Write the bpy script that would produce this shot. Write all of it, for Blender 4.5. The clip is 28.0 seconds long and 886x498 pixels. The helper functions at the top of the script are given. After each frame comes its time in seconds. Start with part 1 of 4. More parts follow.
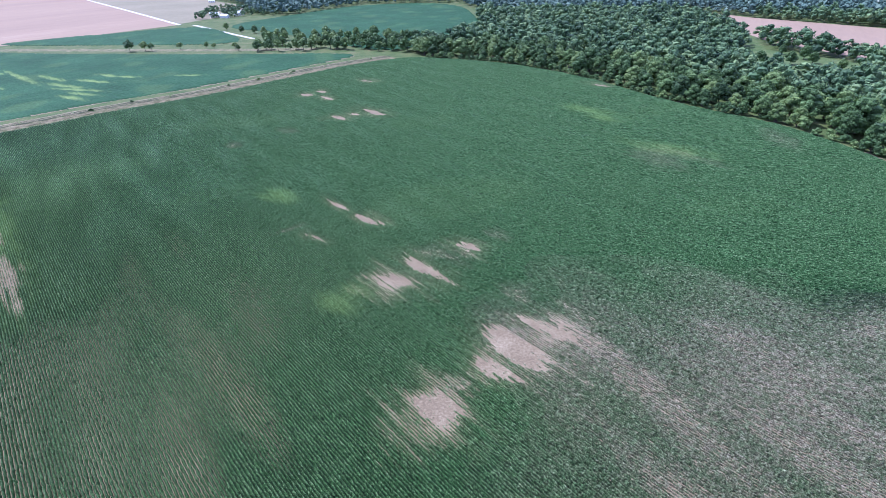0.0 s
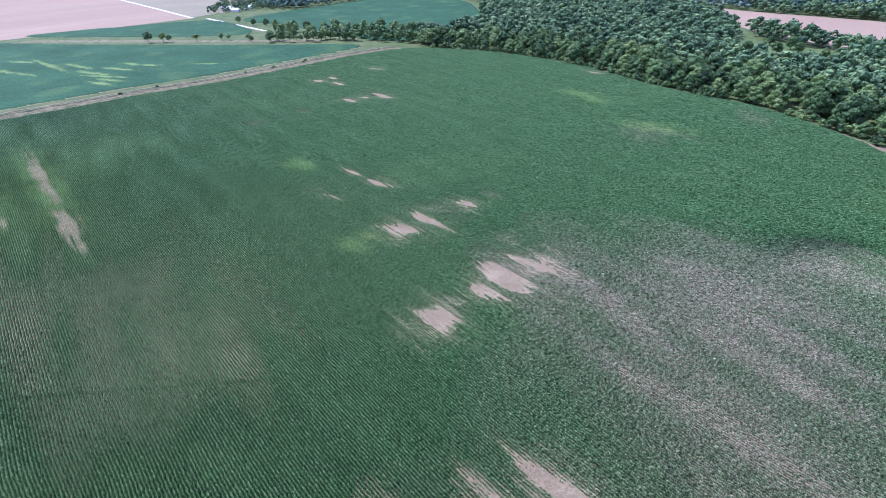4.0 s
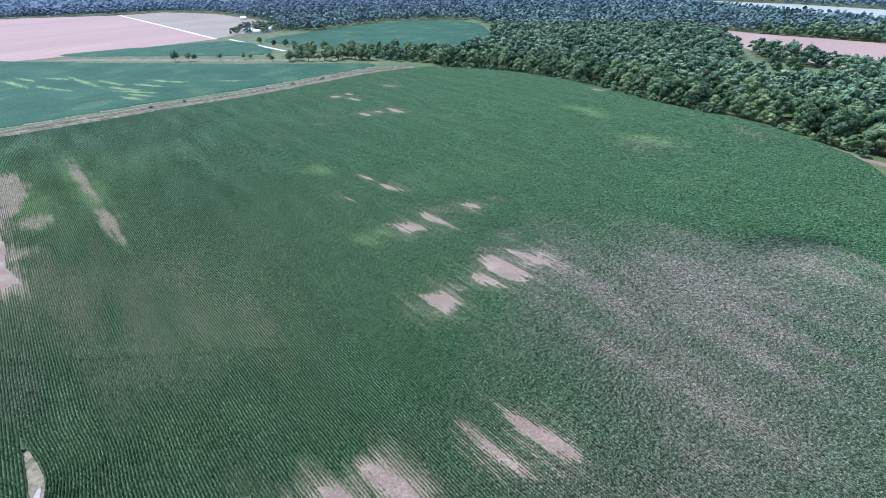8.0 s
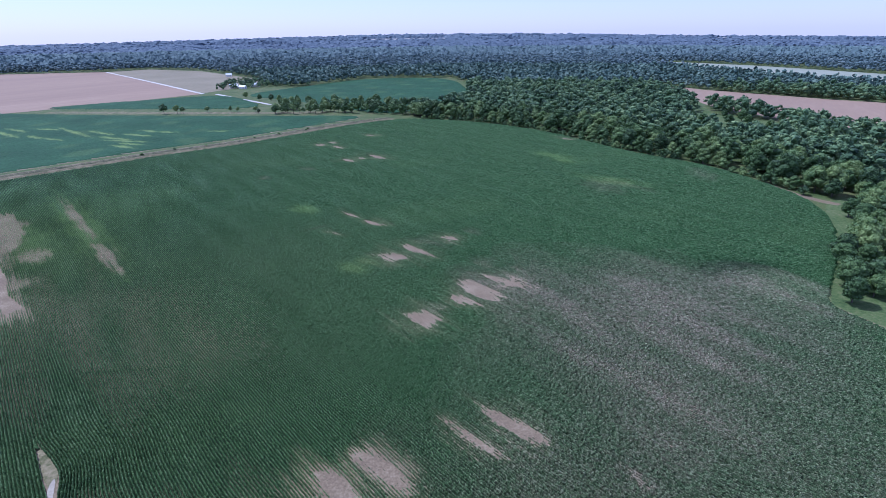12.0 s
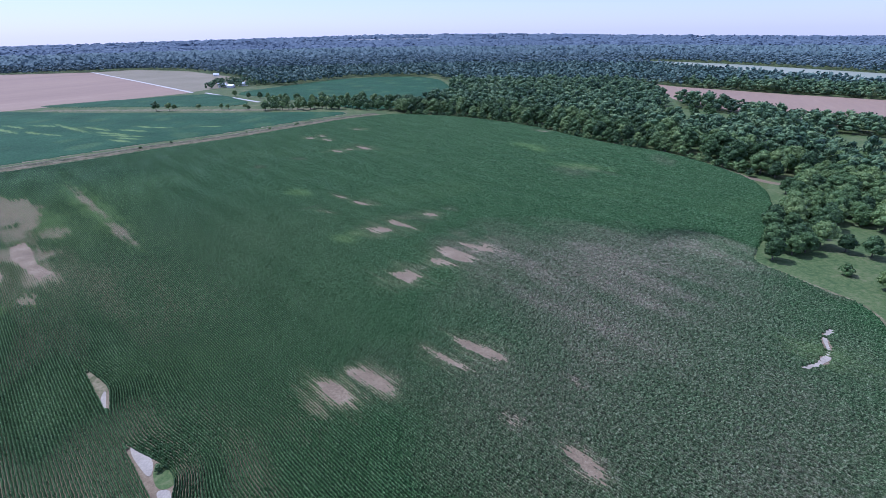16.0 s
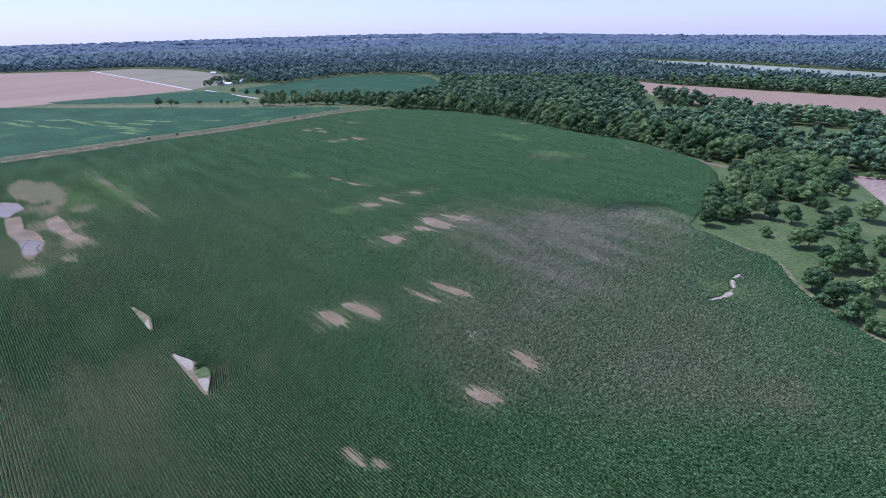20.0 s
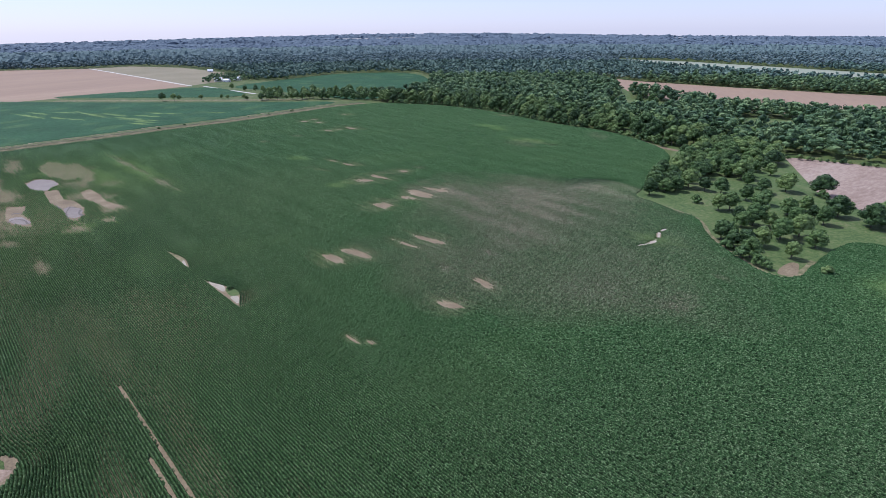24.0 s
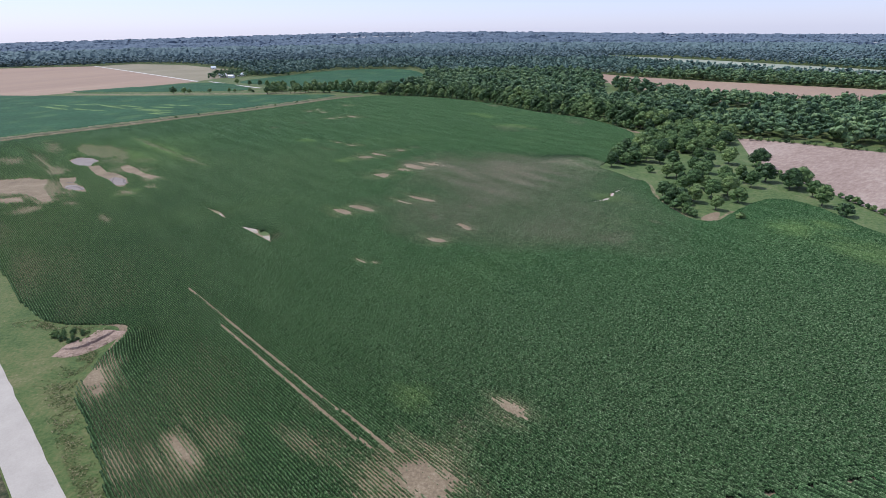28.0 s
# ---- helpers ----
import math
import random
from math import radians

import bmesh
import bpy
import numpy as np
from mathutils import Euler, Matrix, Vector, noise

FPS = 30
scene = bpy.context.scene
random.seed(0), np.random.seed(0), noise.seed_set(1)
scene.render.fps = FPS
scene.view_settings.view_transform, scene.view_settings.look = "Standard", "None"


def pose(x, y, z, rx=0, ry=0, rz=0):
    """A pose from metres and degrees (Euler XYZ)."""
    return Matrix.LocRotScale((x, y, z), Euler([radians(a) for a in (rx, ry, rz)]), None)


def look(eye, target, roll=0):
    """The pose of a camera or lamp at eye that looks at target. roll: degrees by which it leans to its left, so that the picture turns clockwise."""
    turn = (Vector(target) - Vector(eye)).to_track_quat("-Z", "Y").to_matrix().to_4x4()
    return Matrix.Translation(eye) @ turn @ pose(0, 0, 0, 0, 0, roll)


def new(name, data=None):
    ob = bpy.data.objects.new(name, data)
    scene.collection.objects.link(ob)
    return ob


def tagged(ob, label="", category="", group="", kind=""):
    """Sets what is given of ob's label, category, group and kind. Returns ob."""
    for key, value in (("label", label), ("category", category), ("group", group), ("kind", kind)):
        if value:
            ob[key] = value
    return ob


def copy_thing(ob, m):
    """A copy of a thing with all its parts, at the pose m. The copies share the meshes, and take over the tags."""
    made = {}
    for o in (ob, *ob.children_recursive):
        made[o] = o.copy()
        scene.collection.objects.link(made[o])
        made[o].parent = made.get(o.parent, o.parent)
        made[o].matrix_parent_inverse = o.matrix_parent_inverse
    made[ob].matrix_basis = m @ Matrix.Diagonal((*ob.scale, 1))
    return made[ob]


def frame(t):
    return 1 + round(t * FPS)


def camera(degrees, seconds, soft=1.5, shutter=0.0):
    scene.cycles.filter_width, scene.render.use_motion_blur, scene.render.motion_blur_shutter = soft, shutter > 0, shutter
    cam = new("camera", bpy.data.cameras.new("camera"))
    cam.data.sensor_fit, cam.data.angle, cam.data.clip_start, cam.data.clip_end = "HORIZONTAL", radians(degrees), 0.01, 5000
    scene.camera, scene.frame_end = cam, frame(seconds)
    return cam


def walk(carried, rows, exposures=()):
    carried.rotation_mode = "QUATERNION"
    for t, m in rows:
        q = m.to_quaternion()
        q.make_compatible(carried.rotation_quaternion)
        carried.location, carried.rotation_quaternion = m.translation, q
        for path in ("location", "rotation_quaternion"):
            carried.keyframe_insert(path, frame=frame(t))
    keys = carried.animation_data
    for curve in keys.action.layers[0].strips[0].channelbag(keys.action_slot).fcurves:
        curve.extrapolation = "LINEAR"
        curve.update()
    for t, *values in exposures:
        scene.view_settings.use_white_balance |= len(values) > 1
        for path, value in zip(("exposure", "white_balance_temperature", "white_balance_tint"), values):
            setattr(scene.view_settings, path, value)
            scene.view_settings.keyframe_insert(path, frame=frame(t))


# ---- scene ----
cam = camera(80.0, 28.0, soft=0.7)
PATH = [
    (0, (1.98, 235.02, 101.20), (2.210, 237.604, 99.714), -1.00),
    (0.5, (1.50, 231.39, 101.20), (1.732, 233.978, 99.699), -1.00),
    (1, (1.46, 227.49, 101.20), (1.681, 230.077, 99.705), -1.10),
    (1.5, (1.46, 223.32, 101.09), (1.671, 225.911, 99.588), -1.20),
    (2, (1.03, 218.97, 101.02), (1.245, 221.564, 99.520), -1.20),
    (2.5, (0.65, 214.40, 100.98), (0.867, 216.978, 99.471), -1.20),
    (3, (0.17, 209.97, 100.66), (0.380, 212.559, 99.157), -1.10),
    (3.5, (-0.27, 205.33, 100.59), (-0.061, 207.924, 99.083), -1.00),
    (5.5, (-0.06, 186.05, 99.98), (0.140, 188.638, 98.472), -1.30),
    (6, (0.17, 182.67, 100.00), (0.370, 185.257, 98.505), -1.30),
    (6.5, (0.77, 181.05, 100.14), (0.950, 183.642, 98.625), -1.40),
    (7, (1.41, 180.33, 100.41), (1.578, 182.923, 98.904), -1.60),
    (7.5, (1.29, 179.73, 100.73), (1.450, 182.346, 99.261), -1.40),
    (8, (0.66, 179.16, 101.06), (0.807, 181.801, 99.653), -1.10),
    (8.5, (0.60, 179.10, 101.49), (0.726, 181.778, 100.134), -1.10),
    (9, (0.65, 178.92, 101.73), (0.771, 181.639, 100.458), -1.10),
    (9.5, (0.83, 178.45, 101.90), (0.948, 181.200, 100.695), -1.00),
    (10, (0.52, 177.47, 101.91), (0.648, 180.236, 100.762), -0.70),
    (10.5, (0.52, 177.47, 101.91), (0.648, 180.236, 100.762), -0.70),
    (10.6, (0.35, 173.67, 101.39), (0.513, 176.433, 100.231), -0.80),
    (10.7, (0.18, 169.88, 100.84), (0.380, 172.632, 99.701), -0.90),
    (10.8, (-0.00, 166.08, 100.34), (0.244, 168.829, 99.169), -1.00),
    (11, (-0.00, 166.08, 100.34), (0.244, 168.829, 99.169), -1.00),
    (11.5, (-0.81, 161.46, 99.70), (-0.553, 164.221, 98.565), -0.70),
    (12, (-1.36, 157.94, 99.44), (-1.085, 160.695, 98.297), -0.60),
    (12.5, (-1.48, 153.93, 99.38), (-1.194, 156.685, 98.225), -0.70),
    (14.5, (-1.26, 137.70, 98.16), (-0.931, 140.448, 97.017), -0.80),
    (15, (-1.36, 133.12, 98.04), (-1.030, 135.871, 96.892), -0.80),
    (15.5, (-1.47, 128.00, 98.02), (-1.133, 130.743, 96.879), -0.70),
    (16, (-1.65, 122.88, 98.01), (-1.306, 125.623, 96.871), -0.70),
    (16.5, (-1.77, 117.82, 97.89), (-1.422, 120.573, 96.745), -0.60),
    (17, (-1.52, 112.71, 97.86), (-1.161, 115.467, 96.719), -0.70),
    (17.5, (-1.41, 107.18, 97.71), (-1.057, 109.929, 96.558), -0.70),
    (18, (-1.26, 101.88, 97.74), (-0.907, 104.623, 96.597), -0.70),
    (18.5, (-1.12, 96.50, 97.86), (-0.764, 99.240, 96.709), -0.70),
    (19, (-0.81, 90.78, 97.89), (-0.435, 93.528, 96.743), -0.60),
    (19.5, (-0.43, 85.09, 97.77), (-0.066, 87.837, 96.619), -0.70),
    (20, (-0.11, 79.52, 97.45), (0.261, 82.257, 96.310), -0.70),
    (20.5, (-0.06, 73.52, 97.26), (0.314, 76.264, 96.118), -0.60),
    (21, (-0.09, 67.47, 96.93), (0.294, 70.213, 95.779), -0.70),
    (21.5, (-0.06, 61.06, 96.87), (0.333, 63.810, 95.733), -0.70),
    (23.5, (-0.58, 33.57, 96.57), (-0.183, 36.316, 95.424), -0.60),
    (24, (-1.06, 26.34, 96.39), (-0.648, 29.084, 95.244), -0.50),
    (24.5, (-1.62, 18.95, 96.05), (-1.202, 21.683, 94.899), -0.50),
    (25, (-2.27, 11.54, 95.69), (-1.850, 14.277, 94.545), -0.50),
    (25.5, (-2.69, 4.23, 95.66), (-2.262, 6.973, 94.515), -0.50),
    (26, (-3.17, -3.44, 95.37), (-2.739, -0.698, 94.220), -0.50),
    (26.5, (-3.58, -10.77, 95.00), (-3.162, -8.031, 93.850), -0.50),
    (27, (-4.23, -18.24, 94.56), (-3.803, -15.503, 93.420), -0.60),
    (27.5, (-4.88, -25.50, 94.19), (-4.455, -22.752, 93.044), -0.60),
    (28, (-5.76, -33.22, 93.86), (-5.335, -30.483, 92.710), -0.60),
]
walk(cam, [(t, look(eye, target, roll)) for t, eye, target, roll in PATH],
     exposures=[(0, 0.70, 5000, 18), (9, 0.68, 4950, 18), (10, 0.26, 4900, 18), (10.9, 0.0, 4850, 18), (20, -0.02, 5050, 18), (24, -0.02, 5600, 9), (28, 0.0, 5750, 7)])

# ---------- world, sun ----------
SUN_TO = Vector((-0.42, 0.36, 0.84)).normalized()
world = bpy.data.worlds.new("sky")
scene.world = world
world.use_nodes = True
wn = world.node_tree
sky = wn.nodes.new("ShaderNodeTexSky")
sky.sky_type = "NISHITA"
sky.sun_disc = False
sky.sun_elevation = math.asin(SUN_TO.z)
sky.sun_rotation = math.atan2(SUN_TO.x, SUN_TO.y)
sky.altitude = 100
sky.air_density = 1.0
sky.dust_density = 0.5
sky.ozone_density = 2.0
tint = wn.nodes.new("ShaderNodeMix")
tint.data_type, tint.blend_type = "RGBA", "MULTIPLY"
tint.inputs[0].default_value = 1.0
tint.inputs[7].default_value = (0.92, 0.89, 1.12, 1)
wn.links.new(sky.outputs[0], tint.inputs[6])
haze = wn.nodes.new("ShaderNodeMix")
haze.data_type = "RGBA"
haze.inputs[0].default_value = 0.5
haze.inputs[7].default_value = (5.3, 5.1, 6.5, 1)
wn.links.new(tint.outputs[2], haze.inputs[6])
wn.links.new(haze.outputs[2], wn.nodes["Background"].inputs[0])
wn.nodes["Background"].inputs[1].default_value = 0.15
sun = new("sun", bpy.data.lights.new("sun", "SUN"))
sun.data.energy = 4.4
sun.data.angle = radians(0.53)
sun.data.color = (1.0, 0.955, 0.88)
sun.matrix_world = look(SUN_TO * 300, (0, 0, 0))

# ---------- materials ----------


def material(name, stops, scale, rough=0.9, fine=0.0, fine_amount=0.35, bump=0.0, bump_scale=None, tints=(), lift=None, stretch=(1, 1, 1), turn=0.0, island=0.0, each=0.0, spec=0.25):
    """Noise-mottled material: stops of (position, colour), a broad noise and a fine one, relief, and an optional mesh attribute that blends in a second colour."""
    m = bpy.data.materials.new(name)
    m.use_nodes = True
    nt = m.node_tree
    N, L = nt.nodes, nt.links
    b = N["Principled BSDF"]
    b.inputs["Roughness"].default_value = rough
    b.inputs["Specular IOR Level"].default_value = spec
    co = N.new("ShaderNodeNewGeometry")
    mp = N.new("ShaderNodeMapping")
    mp.vector_type = "TEXTURE"
    mp.inputs["Rotation"].default_value = (0, 0, turn)
    mp.inputs["Scale"].default_value = stretch
    L.new(co.outputs["Position"], mp.inputs[0])
    n1 = N.new("ShaderNodeTexNoise")
    n1.inputs["Scale"].default_value = scale
    n1.inputs["Detail"].default_value = 5
    n1.inputs["Roughness"].default_value = 0.6
    L.new(mp.outputs[0], n1.inputs[0])
    fac = n1.outputs[0]
    if fine:
        n2 = N.new("ShaderNodeTexNoise")
        n2.inputs["Scale"].default_value = fine
        n2.inputs["Detail"].default_value = 4
        n2.inputs["Roughness"].default_value = 0.7
        L.new(mp.outputs[0], n2.inputs[0])
        mx = N.new("ShaderNodeMix")
        mx.inputs[0].default_value = fine_amount
        L.new(fac, mx.inputs[2])
        L.new(n2.outputs[0], mx.inputs[3])
        fac = mx.outputs[0]
    for source, amount in ((co.outputs["Random Per Island"], island), (None, each)):
        if amount:
            if source is None:
                source = N.new("ShaderNodeObjectInfo").outputs["Random"]
            mx = N.new("ShaderNodeMix")
            mx.inputs[0].default_value = amount
            L.new(fac, mx.inputs[2])
            L.new(source, mx.inputs[3])
            fac = mx.outputs[0]
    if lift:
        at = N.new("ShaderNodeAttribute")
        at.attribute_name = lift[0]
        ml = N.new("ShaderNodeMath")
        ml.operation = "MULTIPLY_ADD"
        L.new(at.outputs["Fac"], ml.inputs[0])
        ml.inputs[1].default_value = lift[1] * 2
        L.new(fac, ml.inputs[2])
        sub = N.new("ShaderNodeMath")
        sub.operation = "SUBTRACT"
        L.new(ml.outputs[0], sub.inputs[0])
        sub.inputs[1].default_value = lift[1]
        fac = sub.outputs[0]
    ramp = N.new("ShaderNodeValToRGB")
    e = ramp.color_ramp.elements
    while len(e) < len(stops):
        e.new(0.5)
    for el, (p, c) in zip(e, stops):
        el.position, el.color = p, (*c, 1)
    L.new(fac, ramp.inputs[0])
    out = ramp.outputs[0]
    for attr, attr_color in tints:
        at = N.new("ShaderNodeAttribute")
        at.attribute_name = attr
        mc = N.new("ShaderNodeMix")
        mc.data_type = "RGBA"
        other = N.new("ShaderNodeValToRGB")
        if len(attr_color) == 3:
            other.color_ramp.elements.new(0.5)
        for el, (p, c) in zip(other.color_ramp.elements, attr_color):
            el.position, el.color = p, (*c, 1)
        L.new(fac, other.inputs[0])
        L.new(other.outputs[0], mc.inputs[7])
        L.new(at.outputs["Fac"], mc.inputs[0])
        L.new(out, mc.inputs[6])
        out = mc.outputs[2]
    L.new(out, b.inputs["Base Color"])
    if bump:
        bn = N.new("ShaderNodeTexNoise")
        bn.inputs["Scale"].default_value = bump_scale or fine or scale
        bn.inputs["Detail"].default_value = 4
        L.new(co.outputs["Position"], bn.inputs[0])
        bp = N.new("ShaderNodeBump")
        bp.inputs["Strength"].default_value = 0.9
        bp.inputs["Distance"].default_value = bump
        L.new(bn.outputs[0], bp.inputs["Height"])
        L.new(bp.outputs[0], b.inputs["Normal"])
    return m


ROW_ANGLE = radians(-54.4)
# Pale tasselled row tops; furrows darkened by shade painted into the leaf colour.
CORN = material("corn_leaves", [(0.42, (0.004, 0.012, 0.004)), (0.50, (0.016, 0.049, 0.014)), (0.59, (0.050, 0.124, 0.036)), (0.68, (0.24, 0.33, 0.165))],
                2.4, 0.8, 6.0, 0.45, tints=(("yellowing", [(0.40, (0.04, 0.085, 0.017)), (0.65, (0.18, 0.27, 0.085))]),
                                             ("drying", [(0.38, (0.018, 0.020, 0.016)), (0.52, (0.155, 0.120, 0.085)), (0.66, (0.50, 0.41, 0.31))])), spec=0.12, lift=("row_light", 0.10))
SOY = material("bean_leaves", [(0.35, (0.012, 0.040, 0.015)), (0.52, (0.024, 0.070, 0.029)), (0.70, (0.048, 0.112, 0.050))], 0.02, 0.85, 0.5, 0.6, 0.1, 0.8,
               tints=(("yellowing", [(0.3, (0.13, 0.19, 0.05)), (0.7, (0.28, 0.34, 0.11))]),), spec=0.12)
SOIL = material("bare_soil", [(0.3, (0.105, 0.078, 0.054)), (0.5, (0.185, 0.138, 0.086)), (0.66, (0.30, 0.24, 0.162))], 0.09, 0.95, 1.3, 0.6, 0.08, 2.0)
GRASS = material("rough_grass", [(0.34, (0.026, 0.050, 0.012)), (0.47, (0.064, 0.095, 0.025)), (0.57, (0.105, 0.112, 0.040)), (0.70, (0.20, 0.155, 0.095))],
                 0.06, 0.9, 0.9, 0.5, 0.25, 1.5)
MEADOW = material("meadow_grass", [(0.36, (0.034, 0.066, 0.018)), (0.5, (0.076, 0.112, 0.034)), (0.65, (0.150, 0.152, 0.070))], 0.045, 0.9, 0.5, 0.55, 0.2, 1.0)
STUBBLE = material("wheat_stubble", [(0.3, (0.22, 0.150, 0.110)), (0.55, (0.275, 0.190, 0.132)), (0.8, (0.35, 0.26, 0.19))], 0.006, 0.95, 0.12, 0.35, 0.1, 0.5,
                   stretch=(1, 6, 1), turn=radians(-33))
PASTURE = material("dry_pasture", [(0.3, (0.16, 0.14, 0.085)), (0.6, (0.225, 0.19, 0.125)), (0.8, (0.29, 0.25, 0.17))], 0.008, 0.95, 0.1, 0.4)
TILLED = material("tilled_soil", [(0.3, (0.17, 0.115, 0.09)), (0.5, (0.27, 0.195, 0.155)), (0.7, (0.40, 0.32, 0.26))], 0.03, 0.95, 0.4, 0.55, 0.7, 0.45,
                  stretch=(1, 4, 1), turn=radians(-60))
DRY = material("straw_grass", [(0.34, (0.045, 0.062, 0.022)), (0.47, (0.115, 0.110, 0.052)), (0.58, (0.215, 0.180, 0.105)), (0.72, (0.33, 0.275, 0.18))], 0.16, 0.95, 0.7, 0.5, 0.3, 1.0)
GRAVEL = material("gravel_road", [(0.3, (0.30, 0.265, 0.225)), (0.7, (0.42, 0.375, 0.32))], 0.15, 0.95, 3.0, 0.5, 0.02, 8.0)
LIME = material("limestone_gravel", [(0.3, (0.42, 0.39, 0.35)), (0.7, (0.56, 0.53, 0.48))], 0.1, 0.95, 1.0, 0.4)
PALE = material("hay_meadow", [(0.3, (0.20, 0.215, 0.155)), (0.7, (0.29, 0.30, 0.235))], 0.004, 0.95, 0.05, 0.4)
BARK = material("bark", [(0.3, (0.06, 0.05, 0.04)), (0.7, (0.14, 0.12, 0.10))], 2.0, 0.95, 12, 0.5, 0.05, 9)
LEAF = material("tree_leaves", [(0.22, (0.022, 0.048, 0.018)), (0.5, (0.088, 0.150, 0.046)), (0.78, (0.205, 0.270, 0.085))], 0.25, 0.6, 2.0, 0.4, island=0.3, each=0.40)
WOODS = material("woodland_leaves", [(0.22, (0.020, 0.044, 0.022)), (0.5, (0.082, 0.142, 0.060)), (0.78, (0.198, 0.265, 0.110))], 0.03, 0.7, 0.6, 0.35, island=0.35, lift=("tone", 0.13))
# woodland leaves further off, with a little blue haze mixed into the colour
MIDWOOD = material("hazy_midwood_leaves", [(0.22, (0.030, 0.058, 0.052)), (0.5, (0.088, 0.142, 0.112)), (0.78, (0.165, 0.220, 0.165))], 0.03, 0.8, 0.4, 0.35, island=0.35, lift=("tone", 0.13))
# both far woodland colours have blue aerial haze painted in, more in the second
FAR = material("hazy_distant_woodland", [(0.30, (0.046, 0.074, 0.078)), (0.5, (0.094, 0.136, 0.138)), (0.70, (0.165, 0.205, 0.198))], 0.012, 0.9, 0.06, 0.6, island=0.3)
RIDGE = material("hazy_farthest_ridge", [(0.36, (0.060, 0.084, 0.112)), (0.5, (0.094, 0.124, 0.158)), (0.64, (0.150, 0.180, 0.212))], 0.006, 0.95, 0.04, 0.6)

# ---------- mesh tools ----------


def part(name, mesh, mat, parent=None, label=""):
    ob = new(name, mesh)
    if mat and not mesh.materials:
        mesh.materials.append(mat)
    if parent:
        ob.parent = parent
    return tagged(ob, label)


def mesh_of(name, verts, faces, smooth=False):
    """A mesh from arrays of vertices and of equal-sided faces."""
    verts, faces = np.asarray(verts, np.float32), np.asarray(faces, np.int32)
    me = bpy.data.meshes.new(name)
    k = faces.shape[1]
    me.vertices.add(len(verts))
    me.vertices.foreach_set("co", verts.ravel())
    me.loops.add(faces.size)
    me.loops.foreach_set("vertex_index", faces.ravel())
    me.polygons.add(len(faces))
    me.polygons.foreach_set("loop_start", np.arange(0, faces.size, k, dtype=np.int32))
    me.polygons.foreach_set("use_smooth", np.full(len(faces), smooth))
    me.update(calc_edges=True)
    return me


def inside(x, y, poly):
    """Which of the places lie in the polygon."""
    x, y = np.asarray(x, float), np.asarray(y, float)
    px, py = zip(*poly)
    near = (x >= min(px)) & (x <= max(px)) & (y >= min(py)) & (y <= max(py))
    xs, ys = x[near], y[near]
    hit = np.zeros(xs.shape, bool)
    for (x0, y0), (x1, y1) in zip(poly, poly[1:] + poly[:1]):
        if y0 != y1:
            hit ^= ((y0 > ys) != (y1 > ys)) & (xs < (x1 - x0) * (ys - y0) / (y1 - y0) + x0)
    out = np.zeros(x.shape, bool)
    out[near] = hit
    return out


def waves(x, y, size, seed):
    """Smooth random field of about -1 to 1 with features of that size."""
    r = np.random.RandomState(seed)
    s = np.zeros(np.shape(x))
    for _ in range(7):
        a, k, p = r.uniform(0, 2 * np.pi), 2 * np.pi / (size * r.uniform(0.7, 2.0)), r.uniform(0, 6.3)
        s = s + np.sin(k * (x * np.cos(a) + y * np.sin(a)) + p)
    return s / 3.0


def smooth(a, b, v):
    t = np.clip((v - a) / (b - a), 0, 1)
    return t * t * (3 - 2 * t)


def oval(x, y, x0, y0, x1, y1, w):
    """Distance from a long oval spot round the segment: 1 on its rim."""
    dx, dy = x1 - x0, y1 - y0
    l = math.hypot(dx, dy) + 1e-6
    along = ((x - (x0 + x1) / 2) * dx + (y - (y0 + y1) / 2) * dy) / l
    across = ((x - x0) * dy - (y - y0) * dx) / l
    return np.hypot(along / (l * 0.35 + w * 0.8), across / (w * 1.30))


def rounded(poly, step=6.0, wobble=0.0, seed=1, closed=True):
    """The outline with softened corners, in steps, with a slight natural wobble."""
    p = np.array(poly, float)
    for _ in range(2):
        q = np.roll(p, -1, axis=0)
        a, b = p * 0.75 + q * 0.25, p * 0.25 + q * 0.75
        p = np.stack([a, b], 1).reshape(-1, 2) if closed else np.vstack([p[:1], np.stack([a, b], 1)[:-1].reshape(-1, 2), p[-1:]])
    out = []
    ends = np.roll(p, -1, axis=0) if closed else p[1:]
    for a, b in zip(p, ends):
        n = max(1, int(np.hypot(*(b - a)) / step))
        out += [a + (b - a) * i / n for i in range(n)]
    if not closed:
        out.append(p[-1])
    out = np.array(out)
    if wobble:
        out = out + wobble * np.stack([waves(out[:, 0], out[:, 1], 14, seed), waves(out[:, 0], out[:, 1], 14, seed + 50)], 1)
    return [tuple(v) for v in out]


def sheet(name, poly, z, mat, label, category):
    bm = bmesh.new()
    bm.faces.new([bm.verts.new((x, y, z)) for x, y in poly])
    bmesh.ops.triangulate(bm, faces=bm.faces[:])
    bmesh.ops.recalc_face_normals(bm, faces=bm.faces[:])
    if bm.faces and sum(f.normal.z for f in bm.faces) < 0:
        bmesh.ops.reverse_faces(bm, faces=bm.faces[:])
    me = bpy.data.meshes.new(name)
    bm.to_mesh(me)
    bm.free()
    return tagged(part(name, me, mat), label, category, kind="structure")


